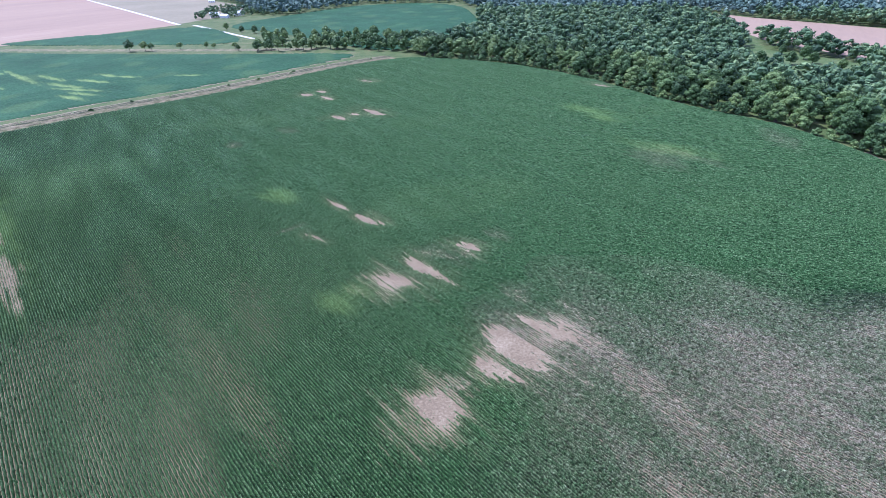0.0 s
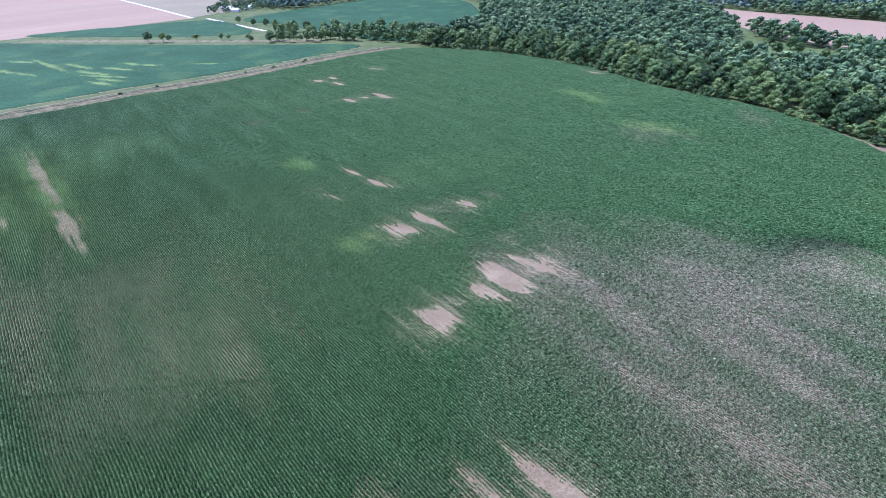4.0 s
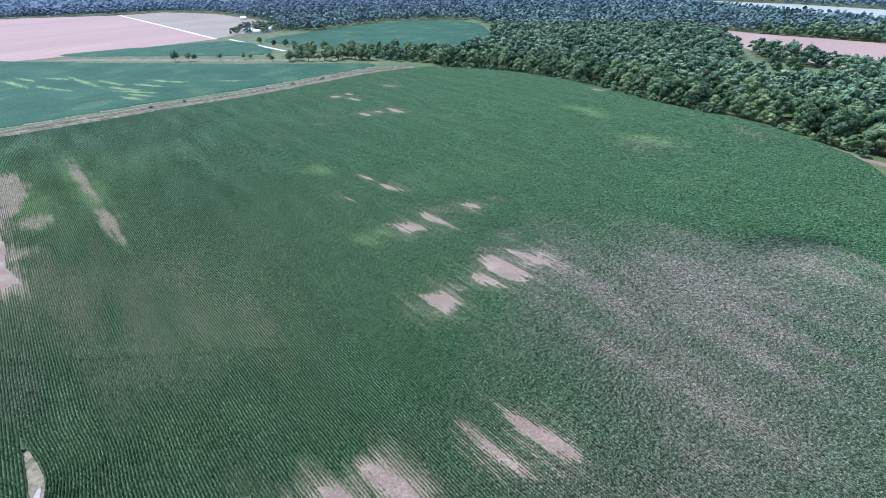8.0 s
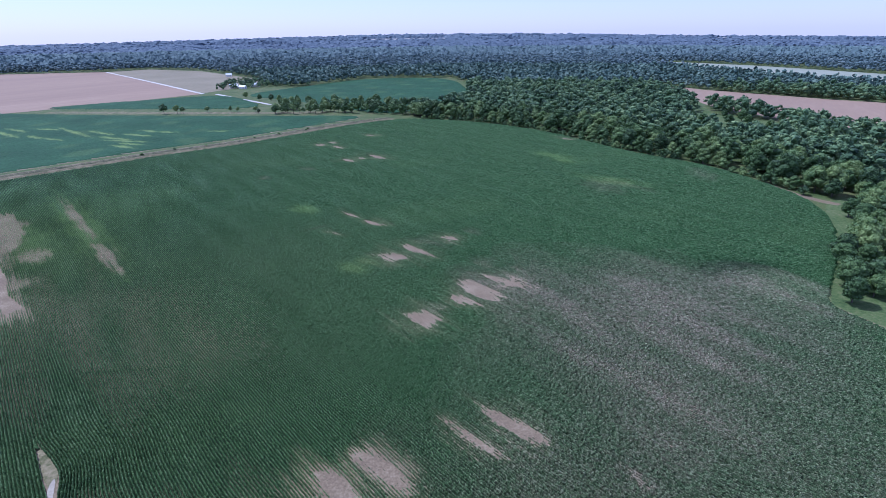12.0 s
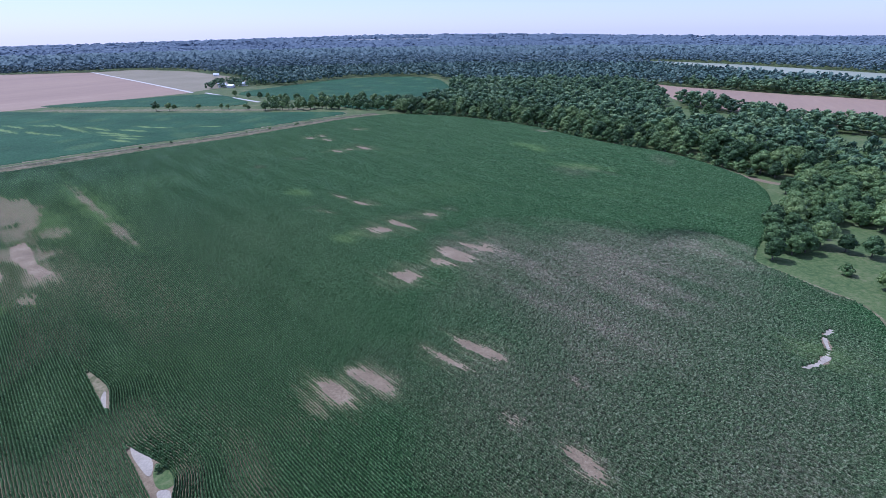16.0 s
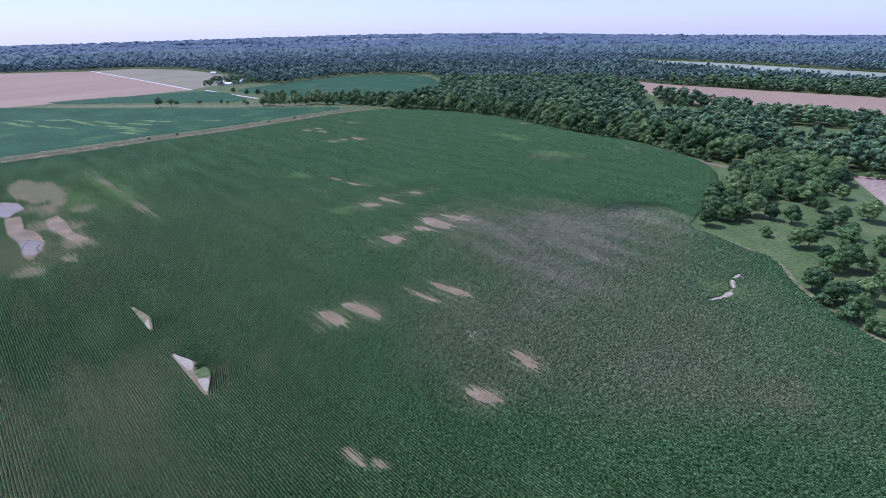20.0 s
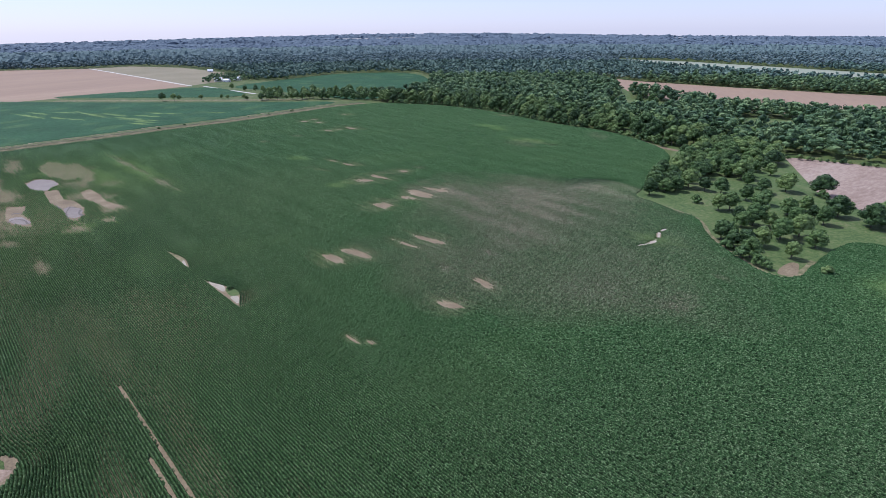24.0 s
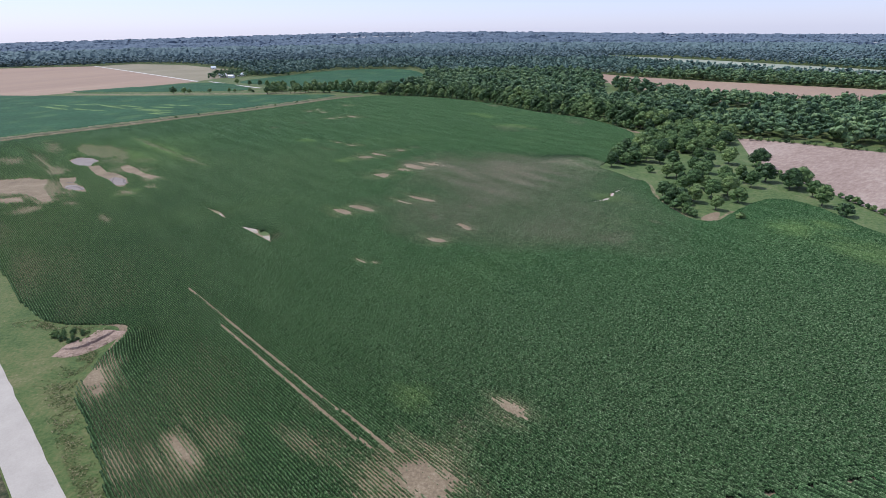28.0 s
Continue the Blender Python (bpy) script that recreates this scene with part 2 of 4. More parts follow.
def ribbon(name, line, half, z, mat, label, category, wobble=0.0, crown=0.0, seed=3):
    """A strip of ground along a line."""
    line = np.array(rounded(line, 5.0, closed=False))
    d = np.gradient(line, axis=0)
    d /= np.linalg.norm(d, axis=1)[:, None]
    n = np.stack([-d[:, 1], d[:, 0]], 1)
    cols = []
    for i, s in enumerate((-1, -0.5, 0, 0.5, 1)):
        w = half * s + wobble * waves(line[:, 0], line[:, 1], 11, seed + i) * (abs(s) == 1)
        xy = line + n * np.reshape(w, (-1, 1))
        cols.append(np.column_stack([xy, np.full(len(line), z + crown * (1 - s * s))]))
    v = np.stack(cols, 1)
    m = len(line)
    idx = np.arange(m * 5).reshape(m, 5)
    f = np.stack([idx[:-1, :-1], idx[:-1, 1:], idx[1:, 1:], idx[1:, :-1]], -1).reshape(-1, 4)
    return tagged(part(name, mesh_of(name, v.reshape(-1, 3), f[:, ::-1], True), mat), label, category, kind="structure")


# ---------- plan ----------
def rise(x, y):
    """The land lies flat round the fields and climbs very gently towards a far rim of wooded hills."""
    d = np.hypot(x, y - 90) + 1e-6
    q = np.clip((d - 2600) / 2300, 0, 1.1)
    return 98 * (1 - (d / 2600) * (1 - 0.86 * q)) * (q > 0) * (0.22 + 0.78 * np.exp(-((x / d - 0.1) / 0.45) ** 2))


LEVEE = [(-259.6, 606), (-208, 653.8), (-159.9, 684.6), (-111, 733.2), (-50.4, 793.3), (0.8, 824.7)]
LEVEE = [(LEVEE[0][0] * 2 - LEVEE[1][0] - 330, LEVEE[0][1] * 2 - LEVEE[1][1] - 270)] + LEVEE
FOREST_EDGE = [(30.3, 819.3), (91.8, 788.8), (138.4, 743), (173.9, 687.5), (195.8, 624.3), (216.8, 580.8), (248.4, 537.6)]
EAST = [(261.5, 447.2), (226, 385), (168, 326), (165, 319), (173.2, 291.8), (178.9, 276.1), (166.8, 250), (163.2, 223.2), (163.9, 203.1), (172.4, 198.8), (194.7, 214.2), (219.5, 228.5), (236.1, 230.9), (244.4, 215.1), (242.7, 191.1), (238.6, 165.4)]
WEST = [(-65.8, 63.6), (-81, 88.2), (-90.9, 103.8), (-92.6, 113.6), (-91.5, 124.5), (-91.8, 137.7), (-98.9, 142.6), (-112.5, 145.1), (-124.9, 151.9), (-159.9, 195.5)]
FIELD = FOREST_EDGE + EAST + [(285, 90), (307.5, -210), (90, -210)] + WEST + [(-285, 375), (-495, 360), LEVEE[0]] + [(x + 7.5, y - 7.5) for x, y in LEVEE[1:]]
SECOND = [(-270.8, 624.6), (-217.2, 675.5), (-166.8, 707.4), (-115.8, 758.2), (-52.2, 818.1), (-32.1, 840.9), (-49.2, 861.9), (-182.4, 879.8), (-314.7, 904.5), (-457.3, 939)]
SECOND = [LEVEE[0]] + SECOND + [(-780, 1035)]
THIRD = [(-490.7, 995.1), (-342.8, 970.5), (-164.7, 944.1), (-233.1, 1081.1), (-298.2, 1152.8), (-406, 1083), (-506, 1020.9)]
TAN = [(-565.7, 930.3), (-502.5, 980.1), (-434.7, 1047.9), (-326.7, 1170.9), (-798, 1838.4), (-1052.1, 1811.7)]
OLIVE = [(-798, 1838.4), (-330.5, 1185.4), (-256.2, 1334.4), (-296, 1482), (-524.1, 1806.3), (-716.5, 1932.6)]
CENTRE = [(-264.1, 1127.8), (-143.1, 1035.8)] + [(-15.5, 860.1), (40, 884.7), (111.1, 966.4), (147.8, 1080.4)] + [(151.1, 1431), (-48, 1448.6), (-171.4, 1275.4)]
TAN_EAST = [(498.9, 1257.6), (550.5, 1066.1), (645.9, 915.6), (813.2, 706.3), (864.4, 636.8)] + [(665.1, 480), (531.8, 574.3), (471.5, 657.6), (441.9, 849.9)]
PALE_EAST = [(853.2, 2001.9), (1041.4, 1659.6), (1176, 1048.1), (1227.3, 929.6)] + [(973.2, 727.7), (942.8, 831.4), (850.1, 1027.8), (793.9, 1255.8), (760.2, 1565.4)]
BROWN = [(334.6, 402.2), (365.2, 374.4), (407, 323.9), (431.4, 287.2), (261.9, 150.4), (268.5, 193.6), (274.4, 235.5), (278.9, 305.1)]
CLEARING = [(383.5, 835.7), (416.1, 813.6), (438.6, 756.5), (461.5, 707.4)] + [(366.9, 604.3), (339.3, 637.5), (317.9, 654.6), (290.5, 673.7)]
CLEARING_EAST = [(398.5, 630.6), (443.8, 637.8), (503, 594.3), (520.8, 557.7)] + [(421.3, 444.6), (379, 446.4), (340.4, 471.3)]
CLEARING_SMALL = [(446.1, 934.5), (465.9, 929.1)] + [(314.5, 608.2), (296.1, 600.6)]
CLEARING_EAST, CLEARING = ([(sum(p[0] for p in c) / len(c) * (1 - k) + x * k, sum(p[1] for p in c) / len(c) * (1 - k) + y * k) for x, y in c] for c, k in ((CLEARING_EAST, 0.62), (CLEARING, 0.8)))
GROVE = EAST[:13] + [(284.4, 246.1), (277.6, 303.6), (331.2, 397.3), (342.6, 417.6), (301.6, 444.8)]
VERGE = EAST[11:] + [(285, 90), (345, 90)] + [(264.8, 152.7), (267.8, 192.8), (273.3, 234.5), (275.7, 268.6)]
WOOD = FOREST_EDGE + EAST[:1] + [(294.9, 433.8), (337, 410.1), (376.6, 387.8), (418.3, 334.6)] + [(1350, 495), (2250, 1350), (2250, 2250), (-150, 2250), (180, 1575), (180, 1200), (90, 1080), (30, 960)]

# bare places in the corn: both ends along the rows and the half width
BARE_MID = [(-32.4, 464, -18.8, 447, 1.8), (-18.8, 447, -5.2, 432.8, 3), (-6.3, 393.6, 3.6, 387, 6.3), (2.1, 406.2, 16.5, 389, 4.2), (2.5, 334.4, 12, 327, 6.9), (21.9, 346.4, 28.7, 338.5, 4.2), (29.2, 357.6, 38.8, 342, 7.5), (37, 365.7, 45.2, 356.1, 2.7), (45.2, 360.3, 52.2, 351.5, 6), (23, 414.9, 30.9, 407.8, 3.9), (-37.8, 431.5, -27.5, 421.3, 1.5)]
BARE_FAR = [(-40.5, 603.3, -32, 595.8, 4.5), (-29.4, 609.6, -22.5, 603.8, 4.5), (-21.3, 620.1, -3.4, 600.8, 5.2), (-71.4, 674, -61.1, 666.2, 4.5), (-54.3, 663, -44, 649.3, 3.6), (-58.5, 682.5, -51.6, 674.8, 3.6), (-23.2, 716.1, -11.7, 706.8, 4.5), (277.2, 469, 264.9, 491.2, 6), (163.9, 673.7, 178.4, 657.5, 3.8)]
BARE_LOW = [(-11.4, 263.9, -1, 252.3, 3.6), (21.8, 276.9, 34.2, 263.4, 4.2), (10.6, 272.9, 22.2, 258.9, 2.2), (42.3, 221.4, 46.5, 213.5, 2.4), (-22.6, 260.4, -12.9, 245.9, 3.9)] + [(23.7, 203, 31, 199.6, 3.9), (43.3, 217.4, 46.3, 211.6, 2.7), (-11.1, 186, -6.3, 179.4, 0.9), (-4.1, 180.9, -1.7, 178.5, 0.9)]
BARE_NEAR = [(-3.2, 58.2, 7.8, 53.7, 7.5), (-0.3, 60.2, 4.7, 58.5, 4.5), (-58.5, 81.9, -49.1, 69, 1.4), (26.8, 79.3, 32, 72.9, 3), (-93, 116.6, -84.6, 105.3, 3.6), (-86.1, 105.6, -82.7, 102.4, 1.8)]
TRACKS = [(-76.9, 168.3, -30, 103.6, 0.9), (-30, 103.6, -2.5, 65.8, 0.9), (-57.8, 136.6, -33.2, 102.4, 0.9), (-33.2, 102.4, -7.8, 67.8, 0.9)]
BARE_WEST = [[(-235.4, 423.9), (-235.2, 436.6), (-223.1, 434.2), (-211.3, 419.1), (-210.1, 401.1), (-222.8, 406.5)],
             [(-212.9, 401.7), (-204.4, 402.8), (-189.1, 377.9), (-181.3, 373.8), (-169.6, 359.2), (-161.1, 341.4), (-161.8, 333.0), (-169.1, 338.6), (-180.3, 356.5), (-196.0, 374.2)],
             [(-216.5, 368.4), (-204.3, 365.9), (-199.8, 351.2), (-187.6, 337.9), (-182.6, 326.7), (-197.0, 333.5), (-207.9, 350.5)],
             [(-261.5, 367.7), (-239.1, 370.4), (-222.3, 364.7), (-213.6, 340.9), (-192.4, 308.0), (-197.4, 307.2), (-214.9, 325.1), (-243.0, 336.4)],
             [(-188.4, 396.8), (-184.5, 401.7), (-170.6, 384.9), (-159.2, 366.9), (-146.2, 357.0), (-150.0, 350.6), (-161.2, 362.4), (-179.2, 381.2)],
             [(-228.5, 320.2), (-215.0, 317.7), (-207.4, 307.3), (-222.8, 310.2)]]
SPARSE_POLY = [[(-252.7, 472.6), (-255.8, 494.6), (-238.4, 485.8), (-230.0, 486.9), (-200.5, 448.2), (-201.2, 434.7), (-210.2, 429.9), (-228.9, 442.0)],
               [(-148.5, 334.6), (-144.6, 338.2), (-140.3, 328.8), (-146.1, 327.8)], [(-162.8, 322.9), (-154.2, 327.3), (-154.0, 315.4)],
               [(-285.1, 467.3), (-242.6, 410.4), (-218.5, 378.6), (-226.6, 385.3), (-266.6, 439.7)]]
THIN_WEST = [(-294, 515, -258.5, 455.4, 5.7), (-234.5, 457.2, -212.4, 464.5, 7.5), (-205.8, 446.8, -190.8, 412.2, 5.4), (-184.6, 386.8, -166.6, 378, 8.1), (-164.1, 370.8, -143.6, 344.7, 4.8), (-294.6, 443.2, -270.1, 424.2, 8.2), (-229.6, 360, -197.9, 317.4, 12), (-242.4, 348.1, -219.8, 336.9, 13.5), (-241.5, 407.1, -219.5, 378.3, 6), (-198.8, 308, -193, 309.3, 6), (-201.3, 291.9, -194.7, 291.6, 6), (-154.5, 429.8, -127.6, 391.8, 3.3), (-219, 516.2, -154.5, 429.8, 2.4)]
SPARSE_WEST = [(-234.3, 342.5, -201.5, 326.9, 9), (-181.9, 303.6, -173.9, 296.4, 3.6), (-157.5, 317.1, -149.4, 314.2, 3.9), (-287.5, 475.2, -240.5, 403.2, 4.5), (-215.1, 431.4, -182.7, 401, 7.5), (-181.1, 420.3, -172.1, 408.5, 6), (-151.5, 273.3, -140.9, 258, 2.2)]
SPARSE_MID = [(10.2, 411.6, 25.8, 400.2, 5.4), (51.4, 367, 57.6, 360, 6), (36.6, 383, 42.6, 375.5, 4.5), (10.4, 341.4, 17.9, 334.2, 3.8), (37.7, 423, 41.7, 416.5, 3.8), (29.7, 362.2, 34.3, 351.3, 6), (142.6, 503.7, 144.6, 485, 13.5), (153.8, 505.3, 170.4, 477.5, 3.8), (228.6, 531.3, 222.8, 500.7, 7.5), (-70.8, 576.9, -61.7, 571.5, 4.5), (-98.6, 552.8, -89.6, 546.6, 4.5), (-50.7, 430.2, -38, 438.9, 1.5)]
SPARSE_LOW = [(51.8, 251.1, 55.9, 242.9, 1.8), (28.8, 236.4, 31.2, 231.9, 3.8), (172.6, 296.1, 174, 283.5, 4.5)] + [(142.4, 210.5, 143.4, 200.7, 3), (106.4, 184.6, 119.7, 190.1, 6)] + [(16, 74.6, 20.5, 69.3, 3.6), (-51.2, 86.4, -40.3, 73.3, 3.9), (-27.2, 90, -18.5, 81.4, 2.4), (-71.7, 78.6, -63.2, 70.8, 3.6), (-33.3, 80.1, -13.2, 65.1, 3.8), (-64.2, 79.2, -53.4, 64.9, 2.2)]
SNAKE_LINE = [(153.4, 264.0), (146.5, 260.5), (139.8, 250.2), (133.0, 246.0), (122.0, 243.6)]
SNAKE = [(*p, *q, w) for p, q, w in zip(SNAKE_LINE, SNAKE_LINE[1:], (0.9, 1.2, 1.2, 0.8))]
YELLOW = [(201.5, 185.7, 205.4, 178.5, 10.5), (221, 187.2, 228, 179.2, 6), (-0, 88.3, 6.4, 83.2, 4.5), (212.1, 159.4, 211.8, 140.2, 12), (-219, 516.2, -127.6, 391.8, 6.8), (-222.9, 461.8, -173.4, 412.7, 12), (-155.4, 311.7, -152.9, 324, 6), (-239, 446.8, -227.9, 462.9, 7.5), (126, 604, 147.1, 576.3, 7.5), (138.8, 517.7, 168.3, 493.5, 9), (134.9, 256.2, 142.9, 243, 7.5)] + [(-23.5, 383.4, -15.5, 375.1, 5.2), (-16.4, 389.4, -9.3, 382.5, 4.5), (-60.4, 474, -47.5, 462.9, 6), (133.5, 580.7, 145.9, 563.5, 6)] + [(-24, 261.9, -13.2, 246.5, 6)]
GREY = [(40, 350), (67, 374), (110, 370), (150, 357), (172, 342), (156, 318), (130, 280), (104, 246), (74, 246), (58, 270), (44, 310)]
PALE_SECOND = [(-449.5, 810.4, -390.3, 759.8, 3.6), (-434.8, 818.8, -400.5, 792.9, 3.3), (-383.7, 768, -359.7, 746.4, 3.3), (-401.8, 813.9, -370.2, 802.1, 3.9), (-378.8, 817.5, -312.6, 748.7, 3.3), (-347.2, 781.8, -327.1, 766, 3.3), (-328, 785.6, -294.1, 758.1, 3.6), (-305, 750.5, -261.9, 724.2, 3.9), (-285.5, 727.5, -239.5, 710.1, 3.6), (-266.4, 698.2, -240, 679.8, 3.6), (-284.7, 762.9, -247, 742.2, 3.6), (-276, 784.5, -252.5, 771, 3.3), (-262, 772.5, -229.2, 764.4, 3.6), (-197.1, 766, -175.2, 762.9, 3.6), (-267, 711.3, -238.5, 694.3, 3.3), (-358.4, 749.2, -333.1, 734.1, 3)]
GREY_NEAR = [(46, 307.4), (153.8, 308), (142.2, 235.2), (113.6, 183.3), (23, 196.2), (6.6, 238.2)]


# ---------- ground ----------
ang = np.linspace(0, 2 * np.pi, 241)[:-1]
rad = np.concatenate([np.linspace(0, 2500, 20)[1:], np.linspace(2560, 4900, 46)])
gx, gy = np.cos(ang)[None] * rad[:, None], np.sin(ang)[None] * rad[:, None]
gv = np.stack([gx, gy, rise(gx, gy)], -1).reshape(-1, 3)
gi = np.arange(len(gv)).reshape(gx.shape)
gn = np.roll(gi, -1, axis=1)
gf = np.stack([gi[:-1], gi[1:], gn[1:], gn[:-1]], -1).reshape(-1, 4)
cap = np.array([[0, 0, 0]])
centre_f = np.stack([gi[0], gn[0], np.full(240, len(gv)), np.full(240, len(gv))], -1)
bm = bmesh.new()
bv = [bm.verts.new(v) for v in np.vstack([gv, cap])]
for q in gf:
    bm.faces.new([bv[i] for i in q])
for q in centre_f:
    bm.faces.new([bv[i] for i in q[:3]])
gm = bpy.data.meshes.new("ground")
bm.to_mesh(gm)
bm.free()
tagged(part("ground", gm, GRASS), "rough green and straw-coloured grass of flat farmland", "ground", kind="structure")

field_line = rounded(FIELD, 6.0, 0.5)

def inset(poly, d):
    """The outline drawn in by d."""
    p = np.array(poly)
    e = np.roll(p, -1, axis=0) - np.roll(p, 1, axis=0)
    area = np.sum(p[:, 0] * np.roll(p[:, 1], -1) - np.roll(p[:, 0], -1) * p[:, 1])
    n = np.stack([-e[:, 1], e[:, 0]], 1) / (np.linalg.norm(e, axis=1)[:, None] + 1e-9)
    return [tuple(v) for v in p + n * d * np.sign(area)]


sheet("field_soil", inset(field_line, 1.6), 0.04, SOIL, "pale dry bare soil of the corn field", "soil")
sheet("field_soil_second", rounded(SECOND, 8.0), 0.04, SOIL, "pale soil under the green field beyond the ditch", "soil")
sheet("stubble_field", TAN + [(-1425.0, 1800.0), (-1350.0, 780.0)], 0.06, STUBBLE, "pinkish tan harvested wheat stubble field", "field")
sheet("pasture", OLIVE, 0.06, PASTURE, "dry olive-brown pasture beside a gravel lane", "field")
sheet("stubble_field_east", TAN_EAST, 0.06, STUBBLE, "pinkish bare field between two belts of trees", "field")
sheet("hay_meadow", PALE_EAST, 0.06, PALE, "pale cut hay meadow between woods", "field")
sheet("tilled_field", BROWN, 0.06, TILLED, "reddish brown tilled field beside the grove", "field")
sheet("meadow", rounded(GROVE, 6.0), 0.05, MEADOW, "green grass between the scattered trees of the grove", "meadow")
sheet("clearing", rounded(CLEARING, 8.0), 0.10, MEADOW, "bright green clearing in the wood", "meadow")
sheet("clearing_small", rounded(CLEARING_SMALL, 8.0), 0.13, MEADOW, "small bright glade in the wood", "meadow")
sheet("verge", rounded(VERGE, 6.0), 0.02, MEADOW, "mown green grass strip between corn and tilled field", "meadow")
sheet("clearing_east", rounded(CLEARING_EAST, 8.0), 0.16, MEADOW, "green glade behind the trees", "meadow")

# ---------- crops ----------
CU, SU = math.cos(ROW_ANGLE), math.sin(ROW_ANGLE)


def to_uv(x, y):
    return x * CU + y * SU, -x * SU + y * CU


ROW_LUCK = np.random.RandomState(6).uniform(0, 1, 997)


def fray(x, y):
    """How the rim of a patch is torn: row by row, and in slow swings."""
    u, v = to_uv(x, y)
    return 0.55 * (ROW_LUCK[np.round(v / 0.76).astype(int) % 997] - 0.5) + 0.20 * waves(u / 5, v, 3.0, 11) + 0.26 * waves(u / 2, v, 10, 12)


def mask(x, y, segs, soft=0.95, size=0.68):
    """How far each place is inside any of the patches, with frayed edges along the rows."""
    best = np.zeros(np.shape(x))
    for s in segs:
        r = s[4] * 2.2 + 4
        near = (x > min(s[0], s[2]) - r) & (x < max(s[0], s[2]) + r) & (y > min(s[1], s[3]) - r) & (y < max(s[1], s[3]) + r)
        if near.any():
            k = oval(x[near], y[near], *s[:4], s[4] * size) + fray(x[near], y[near])
            best[near] = np.maximum(best[near], 1 - smooth(1 - soft, 1 + soft, k))
    return best


FOLD_LINE = 82.1
FOLDS = [(-286, -266, -250, 2.8), (-239, -217, -201, 5.6)]
BENDS = [(152, 340.2, 18, 4.5), (143.1, 352.4, 13, 4.5), (157.5, 347, 13, 4.5), (-90, 136, 13, 4.0)]


def patchwork(x, y, polys, ragged=5.0):
    """Which places lie in the patches, whose ends are torn out row by row."""
    u, v = to_uv(x, y)
    row = np.round(v / 0.76).astype(int) % 997
    k = ragged * (ROW_LUCK[row] - 0.5) + 2.0 * waves(u / 3, v, 9, 14)
    xs, ys = x + k * CU, y + k * SU
    hit = np.zeros(np.shape(x), bool)
    for p in polys:
        hit |= inside(xs, ys, p)
    return hit * 1.0


def bend(x, y):
    """Sideways shift of the rows: they part along a line round two wedges of grass and curve round wet spots."""
    u, v = to_uv(x, y)
    s = np.zeros(np.shape(x))
    for u0, um, u1, a in FOLDS:
        s = s + a * smooth(u0, um, u) * smooth(u1, um, u) * (v > FOLD_LINE) * np.exp(-np.maximum(v - FOLD_LINE, 0) / 16)
    for cx, cy, r, a in BENDS:
        s = s + a * np.exp(-((x - cx) ** 2 + (y - cy) ** 2) / (r * r))
    return s


def crop(name, poly, mat, label, du, dv, height, region, style, seed, uneven=0.13):
    """Rows of plants as a rough canopy: a ridge and a furrow for every row, torn open where the stand is thin."""
    r = np.random.RandomState(seed)
    us, vs = zip(*[to_uv(x, y) for x, y in poly])
    u = np.arange(min(us), max(us), du)
    v = np.arange(min(vs), max(vs), dv / 2)
    U, V = np.meshgrid(u, v, indexing="ij")
    X, Y = U * CU - V * SU, U * SU + V * CU
    within = inside(X, Y, poly)
    ok = within & region(X, Y)
    cols, rws = ok.any(0), ok.any(1)
    c0, c1, r0, r1 = cols.argmax(), len(cols) - cols[::-1].argmax(), rws.argmax(), len(rws) - rws[::-1].argmax()
    c0 -= c0 % 2
    U, V, X, Y, ok, within = (a[r0:r1, c0:c1] for a in (U, V, X, Y, ok, within))
    stand, closed, yellow, dry = style(X, Y)
    ridge = (np.arange(U.shape[1]) % 2 == 0)[None, :] | np.zeros(U.shape, bool)
    tall = height * stand * (1 + uneven * r.standard_normal(U.shape))
    low = tall * (closed * 2.35 - 1.2)
    z = np.where(ridge, tall, low) - (stand < 0.12) * 0.6
    deep = np.pad(within, 1, mode="edge")
    deep = deep[:-2, 1:-1] & deep[2:, 1:-1] & deep[1:-1, :-2] & deep[1:-1, 2:]
    z = np.where(deep, z, np.minimum(z, 0.0))
    shift = bend(X, Y)
    side = shift + 0.10 * dv * r.standard_normal(U.shape)
    along = 0.3 * du * r.uniform(-1, 1, U.shape)
    X, Y = X + along * CU - side * SU, Y + along * SU + side * CU
    idx = np.arange(U.size).reshape(U.shape)
    keep = ok[:-1, :-1] & ok[1:, 1:] & ok[1:, :-1] & ok[:-1, 1:]
    top = np.maximum(np.maximum(z[:-1, :-1], z[1:, 1:]), np.maximum(z[1:, :-1], z[:-1, 1:]))
    keep &= (top > 0.06) & (np.abs(shift[:-1, 1:] - shift[:-1, :-1]) < 0.7)
    f = np.stack([idx[:-1, :-1], idx[1:, :-1], idx[1:, 1:], idx[:-1, 1:]], -1)[keep]
    used, f = np.unique(f, return_inverse=True)
    co = np.stack([X, Y, z], -1).reshape(-1, 3)[used]
    me = mesh_of(name, co, f.reshape(-1, 4))
    # the last value darkens the furrows in place of real shade
    for key, value in (("yellowing", yellow), ("drying", dry), ("row_light", ridge * 0.84 + 0.32 * (r.uniform(0, 1, U.shape) - 0.5) + 0.08)):
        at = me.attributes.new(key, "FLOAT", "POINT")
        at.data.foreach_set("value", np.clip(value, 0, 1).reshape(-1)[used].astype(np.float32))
    return tagged(part(name, me, mat), label, "crop", kind="stuff")


